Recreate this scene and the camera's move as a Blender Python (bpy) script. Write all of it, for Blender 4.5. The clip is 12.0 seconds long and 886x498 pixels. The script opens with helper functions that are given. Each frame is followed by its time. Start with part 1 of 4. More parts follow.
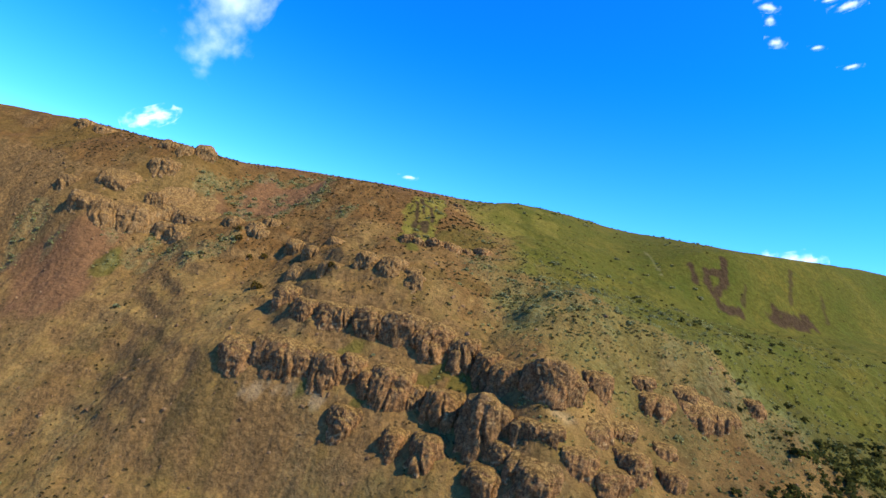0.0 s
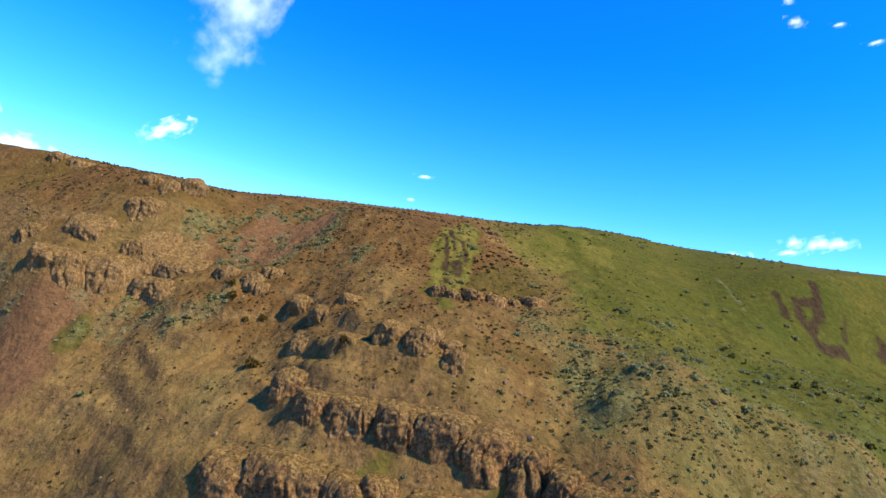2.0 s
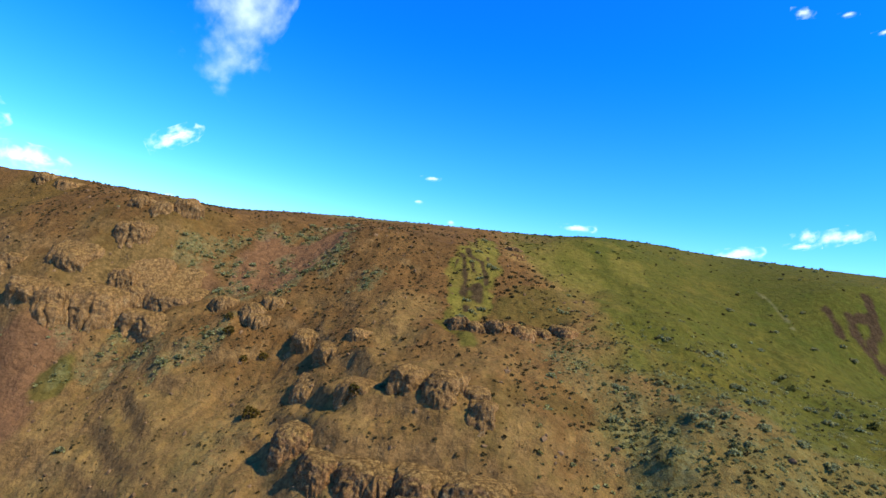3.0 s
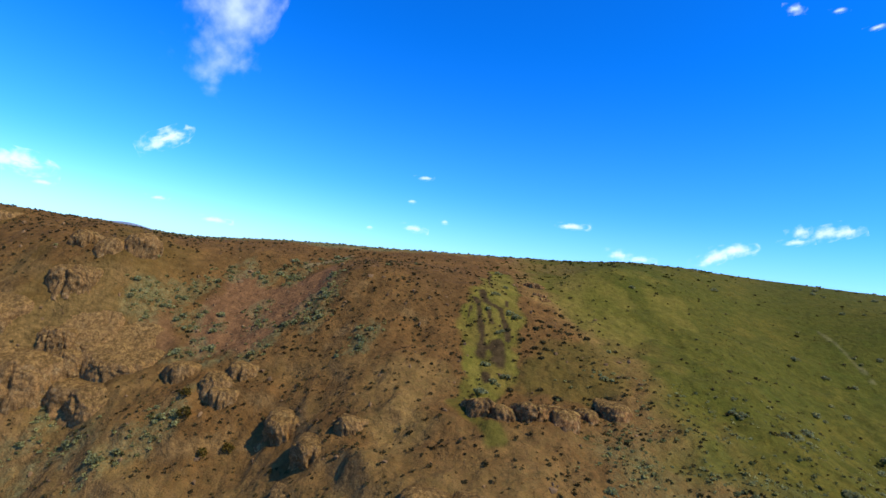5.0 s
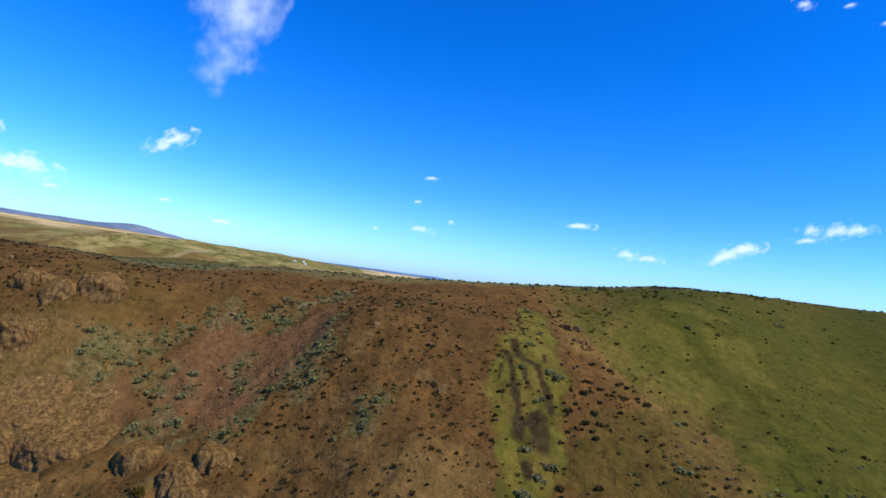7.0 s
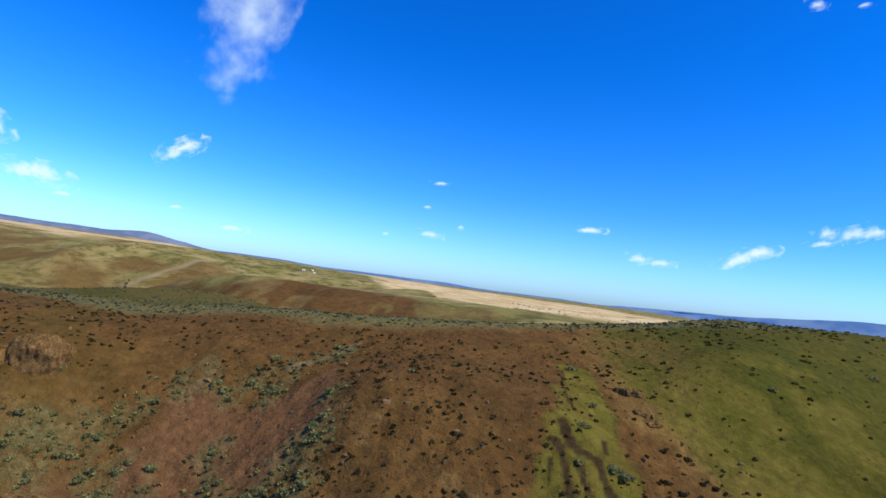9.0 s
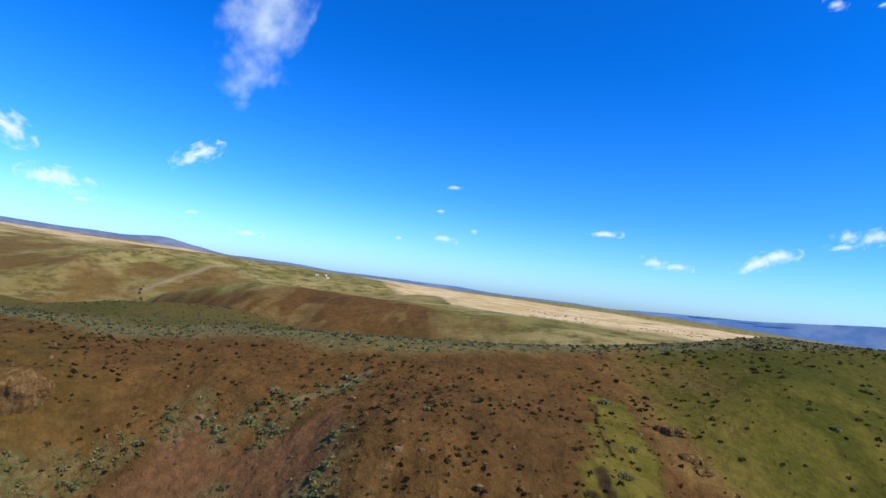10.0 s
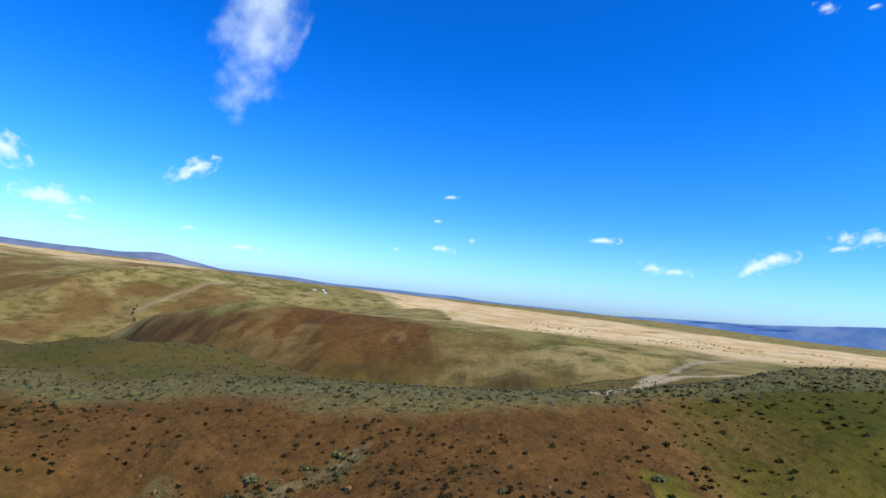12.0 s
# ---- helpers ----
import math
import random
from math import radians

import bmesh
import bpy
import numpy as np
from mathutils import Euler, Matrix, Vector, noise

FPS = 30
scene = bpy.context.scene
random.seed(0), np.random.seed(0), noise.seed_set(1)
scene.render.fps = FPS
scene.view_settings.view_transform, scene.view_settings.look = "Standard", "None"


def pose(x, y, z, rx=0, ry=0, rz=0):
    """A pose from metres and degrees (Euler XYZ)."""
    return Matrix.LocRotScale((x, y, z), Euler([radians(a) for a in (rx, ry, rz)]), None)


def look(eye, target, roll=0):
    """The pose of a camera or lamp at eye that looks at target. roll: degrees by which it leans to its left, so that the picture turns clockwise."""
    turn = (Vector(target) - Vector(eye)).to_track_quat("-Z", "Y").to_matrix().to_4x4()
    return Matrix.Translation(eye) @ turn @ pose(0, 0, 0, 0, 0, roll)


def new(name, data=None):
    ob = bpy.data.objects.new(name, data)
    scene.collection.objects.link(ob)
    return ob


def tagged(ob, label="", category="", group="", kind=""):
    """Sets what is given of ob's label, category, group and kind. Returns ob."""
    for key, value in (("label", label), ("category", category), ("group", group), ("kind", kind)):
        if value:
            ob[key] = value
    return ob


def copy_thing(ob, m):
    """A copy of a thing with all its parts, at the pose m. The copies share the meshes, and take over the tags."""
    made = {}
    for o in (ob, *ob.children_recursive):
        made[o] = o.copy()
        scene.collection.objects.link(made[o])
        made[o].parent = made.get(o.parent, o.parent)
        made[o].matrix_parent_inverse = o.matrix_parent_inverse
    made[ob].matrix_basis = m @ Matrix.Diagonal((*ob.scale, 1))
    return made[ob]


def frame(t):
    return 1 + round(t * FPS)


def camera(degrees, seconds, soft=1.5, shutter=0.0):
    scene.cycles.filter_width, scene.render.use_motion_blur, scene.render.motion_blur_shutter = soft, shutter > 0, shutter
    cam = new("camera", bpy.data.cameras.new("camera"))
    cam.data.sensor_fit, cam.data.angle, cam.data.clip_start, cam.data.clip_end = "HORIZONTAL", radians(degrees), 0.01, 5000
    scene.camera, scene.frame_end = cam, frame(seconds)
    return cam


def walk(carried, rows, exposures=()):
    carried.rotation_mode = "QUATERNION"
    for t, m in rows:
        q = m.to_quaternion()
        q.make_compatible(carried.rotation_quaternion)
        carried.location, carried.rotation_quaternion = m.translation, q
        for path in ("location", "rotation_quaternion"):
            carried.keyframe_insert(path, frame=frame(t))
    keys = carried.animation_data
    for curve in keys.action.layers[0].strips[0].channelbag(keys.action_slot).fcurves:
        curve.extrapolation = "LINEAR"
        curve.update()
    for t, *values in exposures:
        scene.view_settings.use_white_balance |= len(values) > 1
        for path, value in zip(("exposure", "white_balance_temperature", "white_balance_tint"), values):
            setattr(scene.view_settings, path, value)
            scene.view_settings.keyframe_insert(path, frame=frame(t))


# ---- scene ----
cam = camera(76.43, 12.0, soft=1.5)
ROWS = [
    (0, -0, -0, 60, 94.136, -11.839, 0.1),
    (0.5, -1.504, 6.313, 62.955, 94.011, -11.224, 0.606),
    (1, -2.986, 12.503, 65.88, 93.734, -10.649, 1.274),
    (1.5, -4.58, 18.461, 68.344, 93.618, -10.149, 1.652),
    (2, -5.946, 24.166, 70.81, 93.501, -9.659, 2.143),
    (2.5, -7.357, 29.617, 73.055, 93.439, -9.088, 2.725),
    (3, -8.753, 34.792, 75.235, 93.461, -8.441, 3.128),
    (5, -13.676, 54.484, 83.599, 93.422, -7.765, 2.533),
    (5.5, -14.637, 59.124, 85.368, 93.337, -7.691, 2.623),
    (6, -15.652, 63.55, 87.021, 93.329, -7.656, 2.723),
    (6.5, -16.712, 67.777, 88.636, 93.292, -7.622, 2.858),
    (7, -17.641, 71.921, 90.201, 93.287, -7.495, 3.167),
    (9, -21.396, 89.144, 96.423, 93.635, -7.21, 4.185),
    (9.5, -22.188, 92.991, 97.675, 93.687, -7.117, 4.821),
    (10, -22.877, 96.647, 98.787, 93.867, -7.213, 5.551),
    (10.5, -23.6, 100.126, 99.884, 94.148, -7.297, 5.893),
    (11, -24.301, 103.439, 100.974, 94.408, -7.284, 5.941),
    (11.5, -25.179, 106.558, 102.074, 94.585, -6.852, 5.658),
    (12, -26.131, 109.474, 103.11, 94.857, -5.931, 5.411),
]
walk(cam, [(t, pose(x, y, z, rx, ry, rz)) for t, x, y, z, rx, ry, rz in ROWS], [(0, 0.78), (1.5, 0.82), (3, 0.62), (5.5, 0.2), (7, 0.08), (9.5, 0.0), (12, 0.06)])

# world, sun and exposure
SUN_AZ, SUN_EL = radians(113), radians(49)
sky_world = bpy.data.worlds.new("sky")
scene.world = sky_world
sky_world.use_nodes = True
wn, wl = sky_world.node_tree.nodes, sky_world.node_tree.links
sky = wn.new("ShaderNodeTexSky")
sky.sky_type, sky.sun_disc = "NISHITA", False
sky.sun_elevation, sky.sun_rotation = SUN_EL, SUN_AZ
sky.air_density, sky.dust_density, sky.ozone_density = 1.0, 0.6, 3.0
deep = wn.new("ShaderNodeHueSaturation")
deep.inputs["Saturation"].default_value = 1.15
tint = wn.new("ShaderNodeMix")
tint.data_type, tint.blend_type = "RGBA", "MULTIPLY"
tint.inputs["Factor"].default_value = 1.0
# thin haze towards the horizon, deep blue overhead
aim = wn.new("ShaderNodeTexCoord")
split = wn.new("ShaderNodeSeparateXYZ")
wl.new(aim.outputs["Generated"], split.inputs[0])
rise = wn.new("ShaderNodeMapRange")
rise.interpolation_type = "SMOOTHSTEP"
rise.inputs["From Min"].default_value, rise.inputs["From Max"].default_value = -0.06, 0.42
wl.new(split.outputs["Z"], rise.inputs["Value"])
haze = wn.new("ShaderNodeMix")
haze.data_type = "RGBA"
haze.inputs["A"].default_value, haze.inputs["B"].default_value = (0.50, 0.93, 1.58, 1), (0.030, 0.78, 1.58, 1)
wl.new(rise.outputs["Result"], haze.inputs["Factor"])
low_rise = wn.new("ShaderNodeMapRange")
low_rise.interpolation_type = "SMOOTHSTEP"
low_rise.inputs["From Min"].default_value, low_rise.inputs["From Max"].default_value = -0.01, 0.17
wl.new(split.outputs["Z"], low_rise.inputs["Value"])
white = wn.new("ShaderNodeMix")
white.data_type = "RGBA"
white.inputs["A"].default_value = (0.66, 1.06, 1.95, 1)
wl.new(low_rise.outputs["Result"], white.inputs["Factor"])
wl.new(haze.outputs["Result"], white.inputs["B"])
wl.new(white.outputs["Result"], tint.inputs["B"])
clear_air = wn.new("ShaderNodeGamma")
clear_air.inputs["Gamma"].default_value = 1.22
wl.new(sky.outputs["Color"], clear_air.inputs["Color"])
wl.new(clear_air.outputs["Color"], deep.inputs["Color"])
wl.new(deep.outputs["Color"], tint.inputs["A"])
wl.new(tint.outputs["Result"], wn["Background"].inputs["Color"])
wn["Background"].inputs["Strength"].default_value = 0.104
sun = new("sun", bpy.data.lights.new("sun", "SUN"))
sun.data.energy, sun.data.angle, sun.data.color = 5.0, radians(0.6), (1.0, 0.87, 0.64)
sun_dir = Vector((math.sin(SUN_AZ) * math.cos(SUN_EL), math.cos(SUN_AZ) * math.cos(SUN_EL), math.sin(SUN_EL)))
sun.matrix_world = look((0, 0, 600), Vector((0, 0, 600)) - sun_dir)


# ---- noise and curves ----
def lattice(i, j, seed):
    """A fixed random number from 0 to 1 for each lattice corner."""
    h = (i.astype(np.int64) * 374761393 + j.astype(np.int64) * 668265263 + seed * 1442695041) & 0xFFFFFFFF
    h = ((h ^ (h >> 13)) * 1274126177) & 0xFFFFFFFF
    h = ((h ^ (h >> 16)) * 2246822519) & 0xFFFFFFFF
    return ((h ^ (h >> 15)) & 0xFFFFFF) / float(0xFFFFFF)


def value_noise(x, y, seed=0):
    i, j = np.floor(x), np.floor(y)
    u, v = x - i, y - j
    u, v = u * u * u * (u * (u * 6 - 15) + 10), v * v * v * (v * (v * 6 - 15) + 10)
    a, b = lattice(i, j, seed), lattice(i + 1, j, seed)
    c, d = lattice(i, j + 1, seed), lattice(i + 1, j + 1, seed)
    return (a * (1 - u) + b * u) * (1 - v) + (c * (1 - u) + d * u) * v


def fbm(x, y, size, octaves=4, seed=0, gain=0.5):
    """Layered noise from about -1 to 1; size: metres of its largest lumps."""
    total, amp, norm = 0 * x, 1.0, 0.0
    for o in range(octaves):
        ca, sa = math.cos(0.7 * o), math.sin(0.7 * o)
        total = total + amp * (2 * value_noise((x * ca - y * sa) / size + 17.3 * o, (x * sa + y * ca) / size - 9.1 * o, seed + o) - 1)
        norm, amp, size = norm + amp, amp * gain, size * 0.5
    return total / norm * 1.6


def ridged(x, y, size, octaves=4, seed=0):
    total, amp, norm = 0 * x, 1.0, 0.0
    for o in range(octaves):
        total = total + amp * (1 - np.abs(2 * value_noise(x / size + 5.7 * o, y / size + 3.1 * o, seed + o) - 1))
        norm, amp, size = norm + amp, amp * 0.5, size * 0.5
    return total / norm


def ease(lo, hi, v):
    t = np.clip((v - lo) / (hi - lo), 0, 1)
    return t * t * (3 - 2 * t)


def hermite(xs, ys, x):
    """A smooth curve through stations, without overshoot."""
    xs, ys = np.asarray(xs, float), np.asarray(ys, float)
    d = np.diff(ys) / np.diff(xs)
    m = np.r_[d[0], np.where(d[:-1] * d[1:] > 0, 2 * d[:-1] * d[1:] / (d[:-1] + d[1:] + 1e-12), 0), d[-1]]
    k = np.clip(np.searchsorted(xs, x) - 1, 0, len(xs) - 2)
    h = xs[k + 1] - xs[k]
    t = np.clip((x - xs[k]) / h, 0, 1)
    return ys[k] * (1 + 2 * t) * (1 - t) ** 2 + m[k] * h * t * (1 - t) ** 2 + ys[k + 1] * t * t * (3 - 2 * t) + m[k + 1] * h * t * t * (t - 1)


# ---- the hill's break lines, from its foot to its back: stations of x, y, z ----
FOOT = [(-150, 46.0, -6.0), (-90, 46.0, -6.1), (-30, 45.0, -4.1), (30, 42.0, 2.0), (90, 55.0, 8.0), (150, 65.0, 10.0)]
TOE = [(-150, 85.9, 8.1), (-100, 89.4, 12.6), (-68, 90.0, 16.0), (-47, 86.8, 20.4), (-18, 80.5, 23.8), (2, 72.2, 28.0), (25, 66.0, 31.1), (60, 75.9, 36.1), (100, 95.0, 38.0), (150, 110.0, 40.0)]
CLIFF_FOOT = [(-150, 132.1, 43.9), (-115, 126.8, 42.5), (-77, 119.3, 43.7), (-60, 113.3, 42.4), (-40, 99.4, 43.6), (-20, 93.9, 45.9), (-6, 88.7, 43.1), (8, 82.8, 40.3), (18, 76.2, 43.9), (34, 81.9, 42.7), (55, 90.0, 45.3), (80, 108.0, 49.1), (150, 135.0, 52.1)]
BENCH = [(-150, 145.8, 64.1), (-115, 139.2, 62.1), (-87, 133.0, 63.3), (-68, 136.4, 62.6), (-55, 126.4, 58.0), (-40, 118.6, 53.5), (-23, 109.8, 59.5), (-8, 106.1, 61.6), (10, 103.9, 59.3), (25, 102.2, 61.4), (44, 101.7, 60.2), (75, 128.1, 63.5), (150, 160.1, 67.0)]
RIM = [(-150, 152.7, 78.4), (-115, 148.3, 76.2), (-80, 141.3, 74.1), (-60, 141.5, 67.4), (-40, 138.1, 68.3), (-22, 137.2, 73.4), (-5, 132.9, 71.7), (10, 131.4, 71.7), (25, 130.2, 71.3), (45, 131.5, 66.4), (75, 147.1, 66.7), (150, 180.0, 73.5)]
FACE = [(-150, 161.8, 83.1), (-115, 156.6, 80.1), (-75, 149.4, 82.5), (-60, 151.3, 75.7), (-46, 154.6, 78.4), (-30, 152.3, 84.1), (-10, 154.6, 83.3), (8, 151.7, 78.9), (25, 152.2, 79.0), (50, 164.3, 80.2), (77, 171.7, 88.2), (150, 210.1, 99.0)]
BROW = [(-150, 171.8, 88.5), (-115, 165.0, 87.4), (-90, 169.4, 86.8), (-70, 168.3, 85.3), (-48, 165.1, 84.7), (-20, 169.5, 87.3), (0, 172.1, 86.7), (15, 181.2, 91.8), (35, 202.3, 95.4), (50, 218.2, 96.8), (75, 233.8, 97.2), (150, 261.7, 98.7)]
TOP = [(-150, 205.0, 82.0), (-100, 204.0, 85.0), (-60, 185.4, 88.2), (-20, 189.4, 90.7), (10, 205.6, 93.4), (40, 231.3, 96.7), (75, 261.3, 96.0), (150, 299.7, 93.2)]
LINES = (FOOT, TOE, CLIFF_FOOT, BENCH, RIM, FACE, BROW, TOP)

CRAG = 1.0  # how craggy the rocky face is

# the side valley behind the hill: x, y, depth, reach towards the hill, reach away from it
VALLEY = [(75, 395, 2, 30, 40), (25, 352, 14, 50, 80), (-40, 322, 32, 114, 165), (-120, 326, 38, 84, 165), (-190, 362, 43, 110, 125), (-270, 425, 47, 160, 95), (-360, 530, 48, 190, 120), (-470, 640, 48, 230, 150), (-900, 760, 60, 380, 240)]
FAR_VALLEY = [(-60, 1050, 0, 100, 150), (-180, 940, 12, 120, 220), (-300, 810, 27, 140, 260), (-430, 715, 42, 150, 300), (-560, 700, 48, 160, 340), (-900, 740, 60, 200, 420)]


def plateau(x, y):
    """The high ground beyond the hill, out to the horizon."""
    r = np.hypot(x + 28, y - 109)
    az = np.degrees(np.arctan2(x + 28, y - 109))
    left = ease(2, -30, az)
    z = 85 + 2.0 * fbm(x, y, 260, 3, 5) + left * 13 * ease(450, 1300, r) + 5 * ease(900, 3000, r) + 24 * ease(-18, -34, az) * ease(1400, 2600, r)
    z = z + left * ease(420, 900, r) * (ridged(x, y, 420, 4, 31) - 0.64) * 30 * (1 - 0.6 * ease(1200, 2200, r))
    z = z - 14 * ease(-6, -18, az) * ease(420, 620, r) * ease(1100, 800, r)
    z = z - 20 * ease(-24, -36, az) * ease(330, 450, r) * ease(900, 650, r)
    return z - 3.5 * ease(10, 40, az) * ease(250, 700, r) - 30 * ease(12, 30, az) * ease(850, 2200, r)


def valley_cut(x, y, axis):
    """How far a valley is cut below the plateau."""
    ax = np.array([v[0] for v in axis[::-1]], float)
    vy, depth, near, away = (hermite(ax, [v[k] for v in axis[::-1]], np.clip(x, ax[0], ax[-1])) for k in (1, 2, 3, 4))
    d = y - vy + 14 * fbm(x, y, 90, 3, 16)
    u = np.clip(np.abs(d) / np.where(d < 0, near, away), 0, 1)
    return depth * (1 - ease(0.02, 1, u) ** 0.8) * ease(ax[-1] + 20, ax[-1] - 15, x)


def hill(x, y):
    """The height of the steep hill, by its break lines."""
    wob = 1.3 * CRAG * fbm(x, y, 26, 3, 3)
    yy = y + wob
    cliff = CRAG * ease(92, 108, y + 0.25 * np.abs(x)) * ease(150, 128, y) * (1 - 0.7 * ease(-38, -50, x) * ease(128, 116, y))
    yy = yy + cliff * (1.5 * fbm(x, y, 11, 3, 8) + 1.1 * (ridged(x, y, 6, 2, 9) - 0.6))
    Y = [hermite([s[0] for s in L], [s[1] for s in L], np.clip(x, -150, 150)) for L in LINES]
    Z = [hermite([s[0] for s in L], [s[2] for s in L], np.clip(x, -150, 150)) for L in LINES]
    slopes = [(Z[k + 1] - Z[k]) / (Y[k + 1] - Y[k]) for k in range(len(Y) - 1)]
    tang = [slopes[0] * 0.5] + [2 * p * q / np.where(np.abs(p + q) < 1e-6, 1, p + q) * (p * q > 0) for p, q in zip(slopes, slopes[1:])] + [0 * x]
    z = np.where(yy < Y[0], Z[0] - 14 * (1 - np.exp(np.minimum(yy - Y[0], 0) / 60)), Z[-1])
    for k in range(len(Y) - 1):
        h = Y[k + 1] - Y[k]
        t = np.clip((yy - Y[k]) / h, 0, 1)
        s = Z[k] * (1 + 2 * t) * (1 - t) ** 2 + tang[k] * h * t * (1 - t) ** 2 + Z[k + 1] * t * t * (3 - 2 * t) + tang[k + 1] * h * t * t * (t - 1)
        z = np.where((yy >= Y[k]) & (yy < Y[k + 1]), s, z)
    back = ease(0, 45, yy - Y[-1])
    return z, back, Y


def height(x, y):
    """The height of the ground."""
    z, back, Y = hill(x, y)
    gullies = 8.0 * (ridged(x, y, 75, 3, 17) - 0.6) * ease(4, 20, valley_cut(x, y, VALLEY) + valley_cut(x, y, FAR_VALLEY))
    gullies = gullies + 3.2 * (ridged(x, y, 24, 3, 81) - 0.6) * ease(8, 24, valley_cut(x, y, VALLEY) + valley_cut(x, y, FAR_VALLEY))
    far = plateau(x, y) - np.maximum(valley_cut(x, y, VALLEY), valley_cut(x, y, FAR_VALLEY)) + gullies + 1.5 * fbm(x, y, 60, 3, 12) * ease(60, 200, np.hypot(x, y - 160))
    away = np.maximum(back, ease(150, 420, np.abs(x)) * ease(150, 260, y))
    z = z * (1 - away) + far * away
    lip = (y - 226 - 0.32 * (x + 95)) / 17
    z = z - 4.9 * ease(-120, -147, x) * ease(205, 238, y) * ease(430, 330, y)
    z = z + 2.3 * np.exp(-lip * lip) * ease(-125, -95, x) * ease(-20, -42, x)
    face = ease(60, 80, y) * ease(175, 150, y)
    craggy = CRAG * (0.4 + 0.6 * ease(92, 106, y + 0.2 * x)) * ease(40, 8, x) * (0.65 + 0.35 * ease(-78, -56, x)) * (1 - 0.85 * ease(1.35, 0.8, np.hypot((x + 86) / 14, (y - 125.5) / 5.5))) * ease(66, 78, y) * (0.3 + 0.7 * ease(132, 118, y + 0.05 * x)) * ease(152, 140, y + 0.05 * x) * ease(-0.55, 0.25, fbm(x, y, 22, 3, 27))
    layer = (z + 1.6 * fbm(x, y, 13, 3, 28)) / 4.6
    part_up = layer - np.floor(layer)
    z = z + craggy * (0.5 * 4.6 * (0.22 + ease(0.5, 0.95, part_up) - part_up) + 1.4 * (ridged(x, y, 10, 4, 29) - 0.62) + 0.6 * (ridged(x, y, 3.4, 3, 30) - 0.6))
    rough = CRAG * (0.55 * fbm(x, y, 7, 4, 21) * face + 0.20 * fbm(x, y, 2.2, 3, 22) * face + 0.10 * fbm(x, y, 3, 3, 25) * (1 - face))
    return z + rough * ease(900, 300, np.hypot(x, y - 100))


def graded(lo, fine_lo, fine_hi, hi, step, grow_lo, grow_hi):
    """Grid lines, even between fine_lo and fine_hi and ever wider outside."""
    mid = list(np.arange(fine_lo, fine_hi, step))
    s, v, up = step, mid[-1], []
    while v < hi:
        s *= grow_hi
        v += s
        up.append(v)
    s, v, down = step, mid[0], []
    while v > lo:
        s *= grow_lo
        v -= s
        down.append(v)
    return np.array(down[::-1] + mid + up)


def grid_mesh(name, X, Y, Z):
    ny, nx = X.shape
    me = bpy.data.meshes.new(name)
    idx = np.arange(nx * ny, dtype=np.int32).reshape(ny, nx)
    quads = np.stack([idx[:-1, :-1], idx[:-1, 1:], idx[1:, 1:], idx[1:, :-1]], -1).reshape(-1, 4)
    me.vertices.add(nx * ny)
    me.vertices.foreach_set("co", np.stack([X, Y, Z], -1).astype(np.float32).ravel())
    me.loops.add(quads.size)
    me.loops.foreach_set("vertex_index", quads.ravel())
    me.polygons.add(len(quads))
    me.polygons.foreach_set("loop_start", np.arange(0, quads.size, 4, dtype=np.int32))
    me.polygons.foreach_set("loop_total", np.full(len(quads), 4, np.int32))
    me.polygons.foreach_set("use_smooth", np.ones(len(quads), bool))
    me.update(calc_edges=True)
    return me


# ---- materials ----
def material(name, rough=0.9):
    m = bpy.data.materials.new(name)
    m.use_nodes = True
    p = m.node_tree.nodes["Principled BSDF"]
    p.inputs["Roughness"].default_value = rough
    p.inputs["Specular IOR Level"].default_value = 0.03
    return m, m.node_tree.nodes, m.node_tree.links, p


def put(links, socket, value):
    """Sets a socket to a colour, a number or another node's output."""
    if isinstance(value, bpy.types.NodeSocket):
        links.new(value, socket)
    elif isinstance(value, (tuple, list)):
        socket.default_value = (*value, 1.0)[: len(socket.default_value)]
    else:
        socket.default_value = value


def mixed(nodes, links, fac, a, b, kind="MIX"):
    n = nodes.new("ShaderNodeMix")
    n.data_type, n.blend_type = "RGBA", kind
    put(links, n.inputs["Factor"], fac)
    put(links, n.inputs["A"], a)
    put(links, n.inputs["B"], b)
    return n.outputs["Result"]


def sums(nodes, links, op, a, b):
    n = nodes.new("ShaderNodeMath")
    n.operation, n.use_clamp = op, op in ("ADD", "MULTIPLY")
    put(links, n.inputs[0], a)
    put(links, n.inputs[1], b)
    return n.outputs[0]


def grain(nodes, links, scale, detail=4.0, coord=None, rough=0.6, lo=None, hi=None):
    """Noise in metres; with lo and hi, stretched to run from 0 to 1 between them."""
    n = nodes.new("ShaderNodeTexNoise")
    n.inputs["Scale"].default_value, n.inputs["Detail"].default_value, n.inputs["Roughness"].default_value = scale, detail, rough
    if coord is not None:
        links.new(coord, n.inputs["Vector"])
    if lo is None:
        return n.outputs["Fac"]
    r = nodes.new("ShaderNodeMapRange")
    r.interpolation_type = "SMOOTHSTEP"
    r.inputs["From Min"].default_value, r.inputs["From Max"].default_value = lo, hi
    links.new(n.outputs["Fac"], r.inputs["Value"])
    return r.outputs["Result"]


